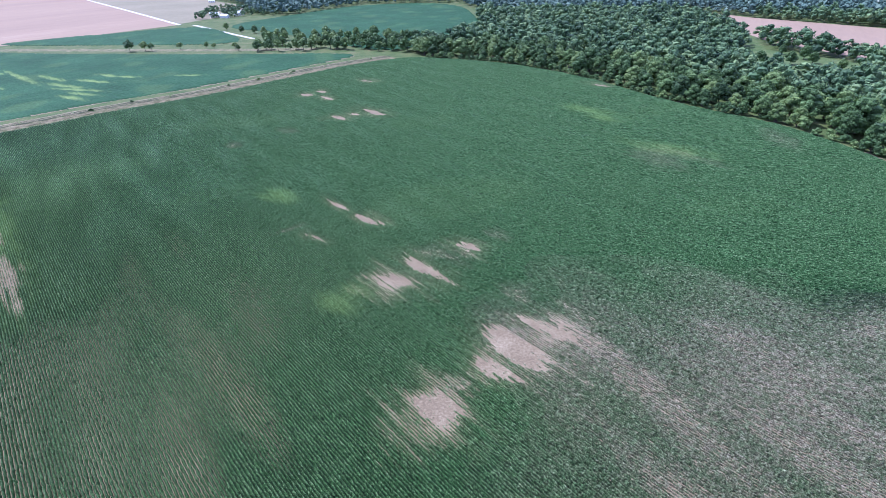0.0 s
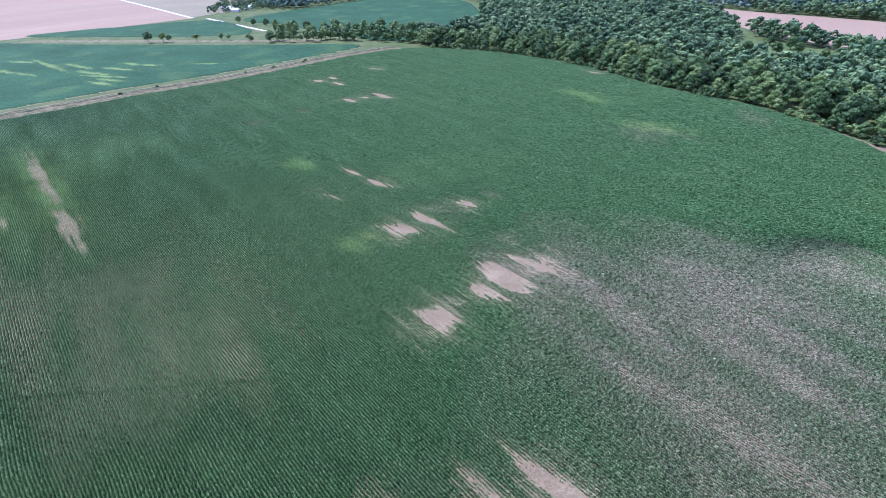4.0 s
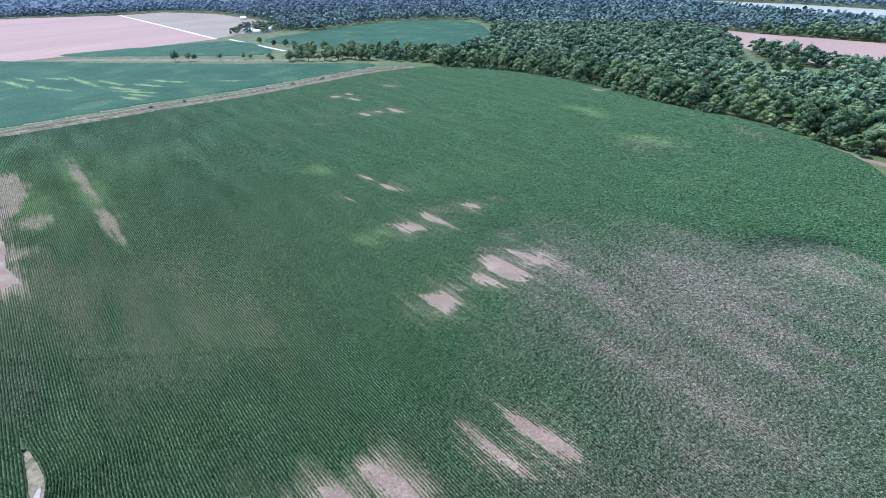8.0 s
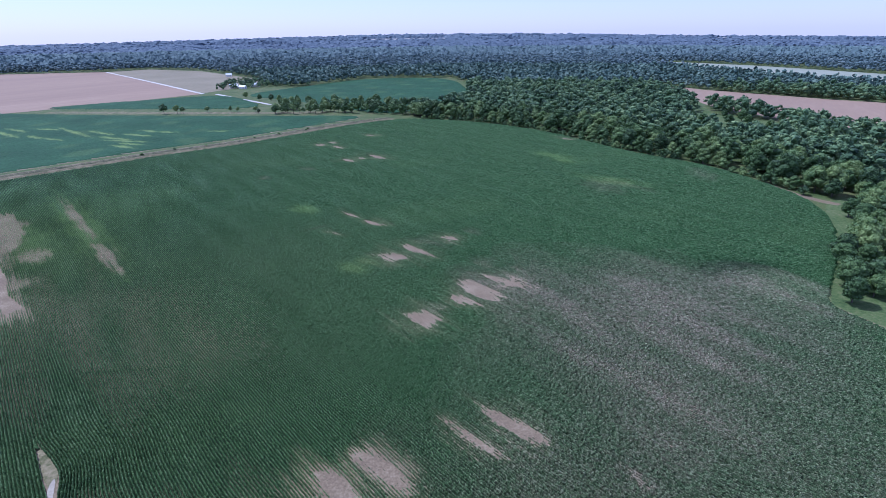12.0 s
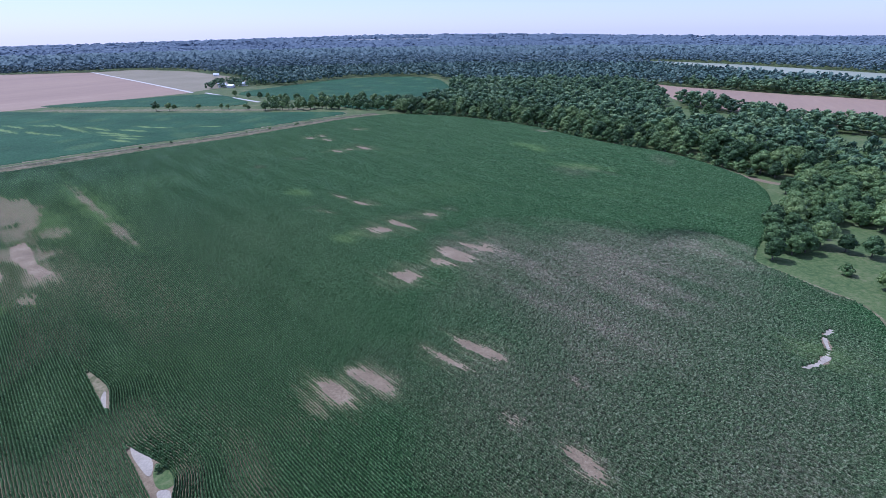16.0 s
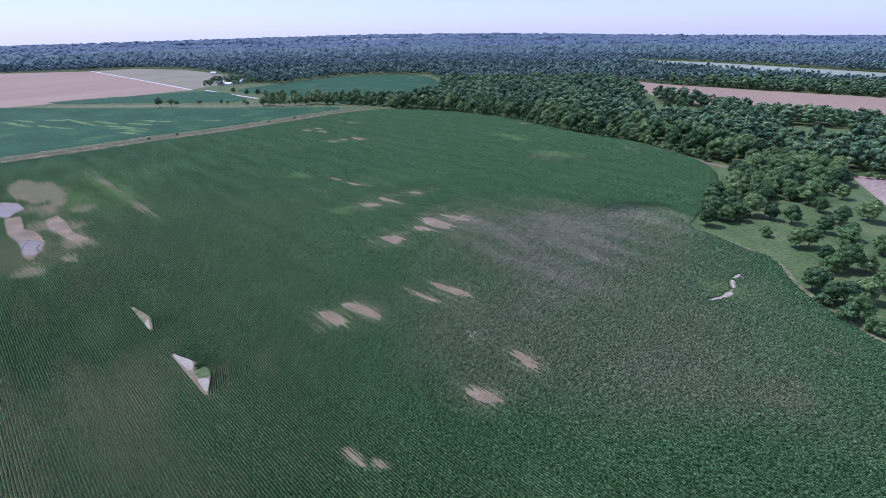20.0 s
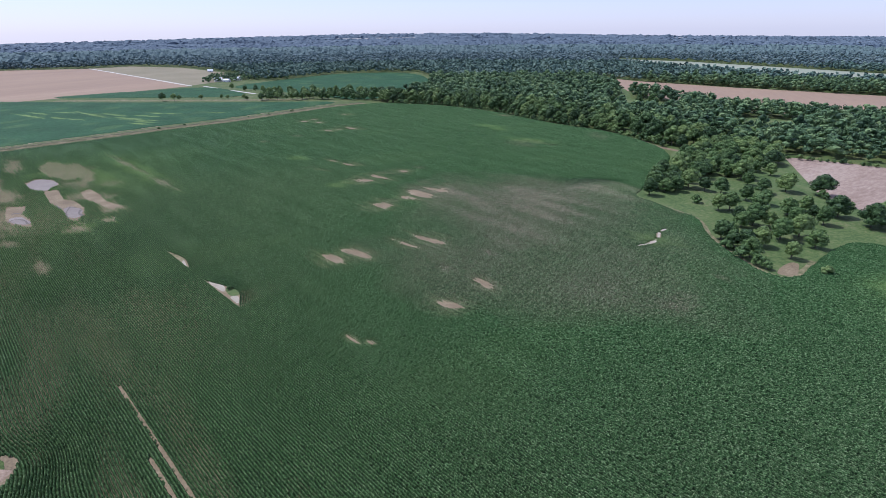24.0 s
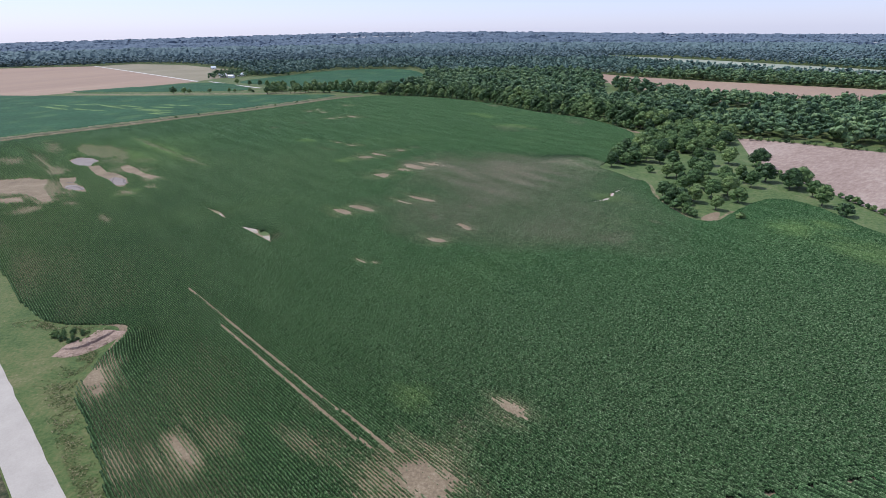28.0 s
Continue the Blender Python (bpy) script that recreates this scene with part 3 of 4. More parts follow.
def wheel_lines(x, y):
    """Driven rows: narrow gaps that follow the rows, with some plants left."""
    u, v = to_uv(x, y)
    gone = np.zeros(np.shape(x))
    for x0, y0, x1, y1, w in TRACKS:
        (u0, v0), (u1, v1) = to_uv(x0, y0), to_uv(x1, y1)
        s = np.clip((u - u0) / (u1 - u0), 0, 1)
        line = np.round((v0 + (v1 - v0) * s) / 0.76) * 0.76
        worn = 0.78 - 0.42 * smooth(0.2, 0.9, waves(u, v / 3, 13, 71))
        gone = np.maximum(gone, ((u - u0) * (u - u1) < 0) * (np.abs(v - line) < 0.40) * worn)
    return gone


def corn_style(x, y):
    spots = BARE_MID + BARE_FAR + BARE_LOW + BARE_NEAR
    bare, halo = mask(x, y, spots, 0.9, 0.42), mask(x, y, spots, 0.95, 1.15)
    bare = np.maximum(bare, mask(x, y, SNAKE, 0.35, 0.95))
    bare = np.maximum(bare, wheel_lines(x, y))
    west_bare = patchwork(x, y, BARE_WEST)
    bare = np.maximum(bare, west_bare)
    thin = np.maximum(mask(x, y, THIN_WEST, 0.7, 0.7), patchwork(x, y, SPARSE_POLY, 9.0))
    sparse = np.maximum(mask(x, y, SPARSE_MID + SPARSE_WEST + SPARSE_LOW, 0.8) * (0.45 + 0.55 * smooth(95, 140, y)), thin)
    fringe = patchwork(x, y, BARE_WEST + SPARSE_POLY, 26.0)
    u, v = to_uv(x, y)
    streak = waves(u / 6, v, 13, 21)
    cloud = waves(x, y, 90, 22)
    wobx, woby = x + 7 * waves(x, y, 38, 31), y + 7 * waves(x, y, 38, 32)
    grey, dusk = np.zeros(np.shape(x)), np.zeros(np.shape(x))
    for k in (-21, -14, -7, 0, 7, 14, 21):
        grey = grey + inside(wobx + k, woby - k, GREY) / 7.0
        dusk = dusk + inside(wobx + k, woby - k, GREY_NEAR) / 7.0
    grey = np.clip(grey * (0.80 + 0.26 * streak + 0.12 * cloud), 0, 1)
    dusk = np.clip(dusk * (0.75 + 0.2 * cloud) - grey, 0, 1)
    west = smooth(60, -75, x) * smooth(495, 375, y) * np.clip(0.85 + 0.12 * streak, 0, 1)
    south = smooth(225, 60, y) * smooth(-45, 45, x)
    rough = np.random.RandomState(8).uniform(0, 1, np.shape(x))
    frayed = 0.30 * np.repeat(rough[::4], 4, axis=0)[:len(rough)] + 0.70 * rough
    bare = np.where((bare > 0.12 + 0.80 * frayed) & ((rough < 0.90) | (bare > 0.99)), 1.0, 0.75 * bare)
    stand = np.clip(1 - bare, 0, 1) * (1 - 0.45 * halo) * (1 - 0.45 * sparse * (0.4 + rough)) * (1 - 0.15 * thin) * (1 - 0.52 * grey) * (1 - 0.15 * dusk) * (1 - 0.28 * west) * (1 + 0.05 * cloud)
    closed = np.clip(0.66 + 0.06 * smooth(380, 560, y) + 0.04 * cloud + 0.06 * streak - 0.37 * sparse - 0.14 * thin - 0.75 * grey - 0.34 * dusk - 0.19 * west - 0.10 * south - 0.42 * halo - 1.5 * bare, 0.02, 0.97)
    yellow = np.maximum(mask(x, y, YELLOW, 0.9) * 0.6, 0.35 * halo * (1 - grey) + 0.42 * fringe + 0.4 * thin) + 0.08 * smooth(0.5, 1.3, cloud) + 0.12 * west + 0.30 * smooth(-110, -190, x) * smooth(560, 470, y)
    dry = (0.04 + 0.62 * grey + 0.40 * dusk + 0.10 * south + 0.3 * sparse + 0.3 * thin + 0.10 * west + 0.40 * halo) * (0.35 + 0.65 * smooth(0.2, 0.9, rough)) + 0.16 * grey + 0.10 * dusk + 0.02 * south
    return stand, closed, yellow, dry


def soy_style(x, y):
    pale = mask(x, y, PALE_SECOND, 0.9, 0.6)
    return np.ones(np.shape(x)) * (1 - 0.5 * pale), np.full(np.shape(x), 0.9), pale * 0.65 + 0.1 * smooth(0.4, 1.2, waves(x, y, 50, 9)), pale * 0


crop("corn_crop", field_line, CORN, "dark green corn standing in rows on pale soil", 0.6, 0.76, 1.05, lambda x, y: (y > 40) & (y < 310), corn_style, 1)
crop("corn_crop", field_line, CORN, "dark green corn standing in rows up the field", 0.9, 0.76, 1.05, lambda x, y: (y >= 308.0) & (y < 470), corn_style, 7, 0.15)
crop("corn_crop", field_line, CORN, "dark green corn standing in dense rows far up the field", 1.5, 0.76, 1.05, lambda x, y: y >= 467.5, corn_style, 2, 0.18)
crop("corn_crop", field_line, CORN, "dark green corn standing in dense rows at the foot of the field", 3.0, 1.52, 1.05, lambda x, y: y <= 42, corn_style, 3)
crop("bean_crop", rounded(SECOND, 8.0), SOY, "green bean crop with pale weak streaks", 3.2, 3.0, 0.6, lambda x, y: x > -930, soy_style, 4)
crop("bean_crop", rounded(THIRD, 8.0), SOY, "even green crop beyond the grass lane", 4.0, 4.0, 0.6, lambda x, y: x > -1350, soy_style, 5)
crop("bean_crop", rounded(CENTRE, 8.0), SOY, "even green crop before the far wood", 4.5, 4.5, 0.6, lambda x, y: x > -1350, soy_style, 6)

# ---------- roads, ditch bank, lanes ----------
ribbon("ditch_bank", LEVEE, 11.5, 0.10, DRY, "long low bank of straw-coloured rough grass along a ditch", "bank", 1.2, 1.3)
BRUSH = material("ditch_brush", [(0.38, (0.020, 0.030, 0.010)), (0.5, (0.060, 0.058, 0.028)), (0.62, (0.15, 0.115, 0.070))], 0.12, 0.95, 0.8, 0.5, 0.3, 1.5)
ribbon("ditch", LEVEE, 3.6, 1.36, BRUSH, "dark brown brushy ditch along the middle of the bank", "ditch", 1.3)
SIDE = [(x + 4.9, y - 4.9) for x, y in LEVEE]
ribbon("track", SIDE, 0.8, 0.95, SOIL, "pale worn wheel track along the ditch bank", "track", 0.35)
ribbon("track", [(x - 4.9, y + 4.9) for x, y in LEVEE], 0.7, 0.95, SOIL, "pale worn wheel track along the ditch bank", "track", 0.35)
LANE = [(-326.7, 1170.9), (-520.3, 1449), (-798, 1838.4)]
ribbon("farm_lane", LANE, 3.3, 0.3, LIME, "pale gravel lane beside the stubble field", "lane")
ribbon("farm_track", [(-300.5, 1160.2), (-228.5, 1062.4), (-174.8, 992.7)], 3.0, 0.3, LIME, "pale farm track beside the green field", "lane")
ribbon("grass_lane", [(-470.7, 961.3), (-327.1, 933.9), (-189.3, 907.5), (-83.8, 895.1)], 9.0, 0.05, DRY, "pale dry grass lane between two crops", "lane", 0.8)
ROAD = [(a[0] * 0.5 + b[0] * 0.5, a[1] * 0.5 + b[1] * 0.5) for a, b in zip([(-130.1, 141.4), (-75.9, 65.2)], [(-122.7, 109.4), (-85.8, 66.9)])]
dx, dy = ROAD[1][0] - ROAD[0][0], ROAD[1][1] - ROAD[0][1]
ROAD = [(ROAD[0][0] - dx * 5, ROAD[0][1] - dy * 5), *ROAD, (ROAD[1][0] + dx * 4, ROAD[1][1] + dy * 4)]
ribbon("road", ROAD, 4.0, 0.12, GRAVEL, "pale gravel farm road with grass verges", "road", 0.15, 0.08)
ribbon("road_shoulder", [(x - 5.7, y - 4.1) for x, y in ROAD], 2.6, 0.06, BRUSH, "dark brown bare shoulder beyond the gravel road", "shoulder", 0.3)
ribbon("field_margin", EAST[3:11], 2.0, 0.09, DRY, "pale worn margin between corn and the grove", "margin", 0.4)
ribbon("field_margin", [(x - 4.5, y - 3.0) for x, y in FOREST_EDGE], 0.8, 0.09, DRY, "pale dry strip between corn and wood", "margin", 0.6)
ribbon("wash", [(255.1, 488.5), (255.6, 464.4), (261.5, 447.2), (267.5, 436.7)], 3.3, 0.08, SOIL, "bare pinkish soil at the corner of the field", "soil", 0.8)
sheet("wash_spur", rounded([(167.9, 206.5), (171.3, 201.9), (177.3, 203.7), (186.8, 212.9), (183.6, 215.9)], 2.0, 0.3), 0.10, SOIL, "reddish bare soil at the tip of the grove", "soil")

# ---------- trees ----------
ICO = bmesh.new()
bmesh.ops.create_icosphere(ICO, subdivisions=1, radius=1)
ICO_V = np.array([v.co[:] for v in ICO.verts])
ICO_F = np.array([[v.index for v in f.verts] for f in ICO.faces])
ICO.free()


def tuft_faces(centres, normals, size, r):
    """Small bent leaf sprays, two triangles each, about the given places."""
    n = len(centres)
    t = np.cross(normals, r.standard_normal((n, 3)))
    t /= np.linalg.norm(t, axis=1)[:, None] + 1e-9
    b = np.cross(normals, t)
    s = size * r.uniform(0.6, 1.35, (n, 1))
    lift = normals * s * 0.35
    v = np.stack([centres - t * s * 0.9 - lift * 0.6, centres + b * s * 0.75 + lift * 0.3, centres + t * s * 0.9 - lift * 0.6, centres - b * s * 0.75 + lift * 0.3], 1)
    v += r.standard_normal(v.shape) * s[:, :, None] * 0.12
    k = np.arange(n)[:, None] * 4
    f = np.concatenate([k + [0, 1, 3], k + [1, 2, 3]])
    return v.reshape(-1, 3), f


def crown_arrays(r, wide, high, base, lobes, tufts, size, sides=0.62):
    """A crown of leafy lobes round a tree's axis, from base to high: vertices and triangles."""
    vs, fs, n0 = [], [], 0
    mid = (base + high) / 2
    for i in range(lobes):
        a = i * 2.4 + r.uniform(-0.5, 0.5)
        h = ((i + 0.5) / lobes) ** 0.85
        reach = wide * sides * math.sin(math.pi * (0.22 + 0.72 * h)) * r.uniform(0.65, 1.1)
        if i == lobes - 1:
            reach *= 0.25
        c = np.array([math.cos(a) * reach, math.sin(a) * reach, base + (high - base) * (0.18 + 0.66 * h)])
        rad = wide * r.uniform(0.34, 0.5) * (1.05 - 0.3 * h)
        q = np.array([1, 1, 0.78])
        v = ICO_V * rad * 0.86 * (1 + 0.16 * r.standard_normal((len(ICO_V), 1))) * q + c
        vs.append(v)
        fs.append(ICO_F + n0)
        n0 += len(v)
        if tufts:
            d = r.standard_normal((tufts, 3))
            d[:, 2] = np.abs(d[:, 2]) * 0.9 - 0.35
            d /= np.linalg.norm(d, axis=1)[:, None]
            p = c + d * rad * q * r.uniform(0.82, 1.12, (tufts, 1))
            nn = d + 0.5 * r.standard_normal(d.shape)
            nn /= np.linalg.norm(nn, axis=1)[:, None]
            v, f = tuft_faces(p, nn, size, r)
            vs.append(v)
            fs.append(f + n0)
            n0 += len(v)
    return np.vstack(vs), np.vstack(fs)


def stem(bm, p0, p1, r0, r1, sides=7):
    """A tapered limb between two places."""
    p0, p1 = Vector(p0), Vector(p1)
    q = (p1 - p0).to_track_quat("Z", "Y")
    rings = []
    for p, rr in ((p0, r0), ((p0 * 0.5 + p1 * 0.5) + Vector((0.06, -0.05, 0)), (r0 + r1) * 0.48), (p1, r1)):
        rings.append([bm.verts.new(p + q @ Vector((math.cos(i * 2 * math.pi / sides) * rr, math.sin(i * 2 * math.pi / sides) * rr, 0))) for i in range(sides)])
    for a, b in zip(rings, rings[1:]):
        for i in range(sides):
            bm.faces.new((a[i], a[(i + 1) % sides], b[(i + 1) % sides], b[i]))


def stem_mesh(name, *args):
    bm = bmesh.new()
    stem(bm, *args)
    me = bpy.data.meshes.new(name)
    bm.to_mesh(me)
    bm.free()
    return me


def tree(seed, wide, high, base, lobes, tufts, size, name="tree", label="broad leafy green tree", sides=0.62):
    """A tree with its trunk, limbs and crown, standing at the origin."""
    r = np.random.RandomState(seed)
    top = new(name)
    part("trunk", stem_mesh("trunk", (0, 0, -0.2), (0.1, 0.05, base + (high - base) * 0.45), 0.035 * high * 0.8, 0.012 * high), BARK, top)
    for i in range(4):
        a = i * 1.6 + r.uniform(-0.4, 0.4)
        z = base * 0.8 + i * 0.1 * (high - base)
        part("limb", stem_mesh("limb", (0, 0, z), (math.cos(a) * wide * 0.55, math.sin(a) * wide * 0.55, z + (high - base) * 0.35), 0.014 * high, 0.005 * high, 5), BARK, top)
    v, f = crown_arrays(r, wide, high, base, lobes, tufts, size, sides)
    part("crown", mesh_of("crown", v, f), LEAF, top)
    return tagged(top, label, "tree")


def wood_stuff(name, places, sizes, lobes, tufts, label, mat, seed, size=1.0, variants=6):
    """Many trees standing close as one mass of crowns."""
    r = np.random.RandomState(seed)
    kinds = [crown_arrays(np.random.RandomState(seed * 31 + k), 0.5, 1.0, 0.06, lobes, tufts, size / 11.0) for k in range(variants)]
    vs, fs, tones, n0 = [], [], [], 0
    for (x, y), s in zip(places, sizes):
        v, f = kinds[r.randint(variants)]
        a = r.uniform(0, 6.28)
        h = s * r.uniform(0.7, 1.2)
        w = s * r.uniform(0.85, 1.2)
        c, d = math.cos(a), math.sin(a)
        z0 = float(rise(np.array(x), np.array(y)))
        vs.append(np.stack([(v[:, 0] * c - v[:, 1] * d) * w + x, (v[:, 0] * d + v[:, 1] * c) * w + y, v[:, 2] * h + z0], 1))
        fs.append(f + n0)
        tones.append(np.full(len(v), r.uniform(0, 1)))
        n0 += len(v)
    me = mesh_of(name, np.vstack(vs), np.vstack(fs))
    me.attributes.new("tone", "FLOAT", "POINT").data.foreach_set("value", np.concatenate(tones).astype(np.float32))
    return tagged(part(name, me, mat), label, "wood", kind="stuff")


def scatter(poly, gap, seed, holes=(), jitter=0.38):
    """Uneven places about gap apart in the polygon, keeping out of the holes."""
    r = np.random.RandomState(seed)
    xs, ys = zip(*poly)
    x, y = np.meshgrid(np.arange(min(xs), max(xs), gap), np.arange(min(ys), max(ys), gap * 0.9))
    x = x + (np.arange(x.shape[0]) % 2)[:, None] * gap / 2
    x, y = x + r.uniform(-jitter, jitter, x.shape) * gap, y + r.uniform(-jitter, jitter, x.shape) * gap
    ok = inside(x, y, poly)
    for h in holes:
        ok &= ~inside(x, y, h)
    return np.stack([x[ok], y[ok]], 1)


OPEN = [FIELD, SECOND, THIRD, TAN, OLIVE, CENTRE, TAN_EAST, PALE_EAST, BROWN, CLEARING, CLEARING_EAST, CLEARING_SMALL, GROVE, VERGE]
KINDS = [tree(101 + k, w, h, b, 15, 120, 0.58, label="broad leafy green tree at the edge of the wood", name="woodland_tree") for k, (w, h, b) in
         enumerate([(7.5, 18.0, 0.5), (8.7, 19.5, 0.8), (6.6, 16.5, 0.5), (9.3, 20.7, 0.8), (6.0, 14.4, 0.3)])]
GROVE_KINDS = [tree(201 + k, w, h, b, 14, 110, 0.48, label="round-crowned green tree on the grass of the grove", name="grove_tree") for k, (w, h, b) in
               enumerate([(5.2, 10.8, 0.9), (6.1, 12.0, 1.1), (4.5, 9.6, 0.7), (6.7, 12.9, 1.2)])]
LINE_KINDS = [tree(401 + k, w, h, b, 9, 40, 0.75, label="slender pale-leaved tree standing along the grass lane", name="lane_tree", sides=0.7) for k, (w, h, b) in
              enumerate([(5.4, 13.5, 3.6), (6.9, 15.0, 3.9), (4.5, 12.0, 3.0)])]
TRACK_KINDS = [tree(501 + k, w, h, 0.8, 10, 36, 0.9, label="rounded green tree beside the farm track", name="track_tree") for k, (w, h) in enumerate([(6.0, 13.5), (7.5, 15.7), (5.1, 12.0)])]
BUSH_KINDS = [tree(301 + k, w, h, 0.1, 7, 50, 0.48, label="low dense green bush at the field edge", name="bush") for k, (w, h) in enumerate([(3.3, 4.8), (2.4, 3.6), (4.2, 6.3)])]


def plant(kinds, x, y, s, r, group):
    ob = copy_thing(kinds[r.randint(len(kinds))], pose(x, y, 0, 0, 0, r.uniform(0, 360)) @ Matrix.Diagonal((s * r.uniform(0.9, 1.1), s * r.uniform(0.9, 1.1), s, 1)))
    tagged(ob, group=group)
    return ob


pr = np.random.RandomState(77)
# rough tufts between the road verge and the corn
wr0 = np.random.RandomState(55)
line = np.array(rounded(WEST[:9], 0.35, closed=False))
line = np.repeat(line, 30, axis=0)
spot = line + np.stack([-np.abs(wr0.normal(0, 4.5, len(line))) - 0.2, wr0.uniform(-1.5, 1.5, len(line))], 1)
spot = spot[(waves(spot[:, 0], spot[:, 1], 6, 91) + wr0.normal(0, 0.5, len(spot)) > 0.1) & ~inside(spot[:, 0], spot[:, 1], FIELD) & (0.815 * spot[:, 0] + 0.579 * spot[:, 1] > -21.5)]
up = np.column_stack([wr0.normal(0, 0.5, (len(spot), 2)), np.ones(len(spot))])
tv, tf = tuft_faces(np.column_stack([spot, np.full(len(spot), 0.15)]), up / np.linalg.norm(up, axis=1)[:, None], 0.24, wr0)
STRAW = material("dead_grass_tufts", [(0.3, (0.05, 0.075, 0.02)), (0.55, (0.12, 0.13, 0.045)), (0.8, (0.26, 0.21, 0.13))], 0.12, 0.95, 2.0, 0.4, island=0.5)
tagged(part("grass_tufts", mesh_of("grass_tufts", tv, tf), STRAW), "brown and straw-coloured rough grass tufts between verge and corn", "grass", kind="stuff")
# grove on the grass spur
GROVE_TREES = [(174.6, 322.5), (187.5, 326.5), (195.3, 327.8), (207.9, 333.5), (241.4, 363.3), (228, 356.1), (214, 325.6), (220.4, 318), (197.7, 287.4), (255.3, 346.5), (250, 332.7), (245.5, 313.4), (262.8, 314.1), (282.8, 352.4), (197, 269.7), (191.7, 259.8), (226.2, 302.2), (230.5, 292.4), (230.1, 273.5), (244.5, 276.9)]
GROVE_EAST = [(239.1, 266), (254.1, 265.4), (278.7, 303.6), (236.4, 255.5), (205.8, 257.2), (198.1, 239.9), (210.6, 242.2), (207.1, 227.9), (186.8, 219.1), (170.7, 246.1), (169.9, 236.5), (169.6, 223.4), (183.3, 234.9), (176.9, 248.2), (174.6, 233.5), (224, 261.1), (199.5, 261), (204.5, 287.2), (214.6, 277.2)]
for x, y in GROVE_TREES + GROVE_EAST:
    plant(GROVE_KINDS, x, y, pr.uniform(0.7, 1.1), pr, "trees of the grove")
for x, y in [(194.2, 303.3), (167.9, 210.6), (166.9, 215), (164.6, 223), (165.4, 235)] + [(246.6, 196.8), (188.6, 201.1)]:
    plant(BUSH_KINDS, x, y, pr.uniform(0.8, 1.2), pr, "bushes of the grove")
for x, y in [(257, 247.6), (264.6, 248.7), (257.4, 230.4), (249, 214.2)]:
    plant(GROVE_KINDS, x, y, pr.uniform(0.9, 1.15), pr, "trees beside the tilled field")
DENSE = [(175.8, 332.5), (187.9, 325.2), (234, 353.4), (268.6, 353.4), (303.8, 374), (334.2, 399.3), (373.6, 492.5), (285.5, 449.4)]
for x, y in scatter(DENSE, 9.9, 12):
    plant(GROVE_KINDS, x, y, pr.uniform(0.8, 1.2), pr, "trees behind the grove")
# hedge of bushes round the tilled field
for a, b in zip([(331.2, 397.3), (363.5, 372.1), (275.4, 300.6), (273.3, 234.5)], [(363.5, 372.1), (414.8, 315.9), (273.3, 234.5), (267, 182.1)]):
    n = int(math.hypot(b[0] - a[0], b[1] - a[1]) / 4.2)
    for i in range(n):
        q = (i + pr.uniform(0, 0.6)) / n
        if pr.uniform() < 0.75:
            plant(BUSH_KINDS, a[0] + (b[0] - a[0]) * q, a[1] + (b[1] - a[1]) * q, pr.uniform(0.5, 0.95), pr, "bushes round the tilled field")
# trees along the grass lane and the farm track
LANE_TREES = [(-172.0, 897.5), (-140.0, 897.0), (-134.0, 893.0), (-119.0, 899.0), (-104.0, 897.0), (-88.0, 893.0), (-72.0, 897.0), (-66.0, 890.0), (-48.0, 884.0), (-30.0, 886.0), (-8.0, 880.0), (6.0, 872.0), (22.0, 866.0), (-299.7, 916.8), (-282.8, 917.6), (-274.5, 915.9), (-244.5, 922.1), (-213.5, 920.1), (-203.9, 918.2), (-179.2, 913.5), (-148.6, 888.2), (-144.6, 906.8), (-125.1, 887.4), (-111.9, 888.8), (-96.3, 885.8), (-84, 903), (-57.4, 889.9), (-36.6, 901.9), (-25, 891.6), (-14, 897.6), (-3.3, 875.7), (14.5, 872.2), (28, 858.3), (35.2, 831.9)]
TRACK_TREES = [(-167.7, 1027.3), (-183.9, 1047.3), (-203.9, 1057.2), (-233.9, 1093.2), (-136.1, 999.8), (-111.3, 970.1), (-78.9, 982.9), (-60.3, 979.1), (-39.8, 974.8), (-17.1, 980.2), (2, 966.3), (29, 951), (44, 938.4), (-92.1, 938.6), (-46.7, 929.4), (8.4, 918.4), (-143.6, 939.9), (50.4, 885), (-61.9, 950.6), (-26.4, 943.5)]
for x, y in LANE_TREES:
    plant(LINE_KINDS, x, y, pr.uniform(0.55, 1.15), pr, "trees along the grass lane")
CLUMP = [(-150.8, 892.3), (-57.2, 886.1), (32.1, 850.2), (55.2, 945.6), (-93.8, 985.9), (-159.9, 1009.8)]
for x, y in scatter(CLUMP, 19.5, 19):
    plant(TRACK_KINDS, x, y, pr.uniform(0.7, 1.05), pr, "trees along the grass lane")
for x, y in TRACK_TREES:
    plant(TRACK_KINDS, x, y, pr.uniform(0.7, 1.1), pr, "trees along the farm track")
for (x0, y0), (x1, y1) in zip([(457, 857.4), (496.2, 679.2), (560.5, 596.2)], [(489.5, 695.8), (558.2, 603), (653.4, 533.5)]):
    n = int(math.hypot(x1 - x0, y1 - y0) / 13.5)
    for i in range(n):
        q = (i + pr.uniform(0, 0.8)) / n
        if pr.uniform() < 0.8:
            plant(TRACK_KINDS, x0 + (x1 - x0) * q, y0 + (y1 - y0) * q, pr.uniform(0.4, 0.85), pr, "trees along the bare field")
for x, y in [(347.2, 722.2), (374.7, 717.5), (398.2, 718.8), (401, 686.5), (400.5, 767), (409, 670.5), (354.5, 756.3), (403.8, 738)]:
    plant(GROVE_KINDS, x, y, pr.uniform(0.9, 1.3), pr, "trees in the clearing")
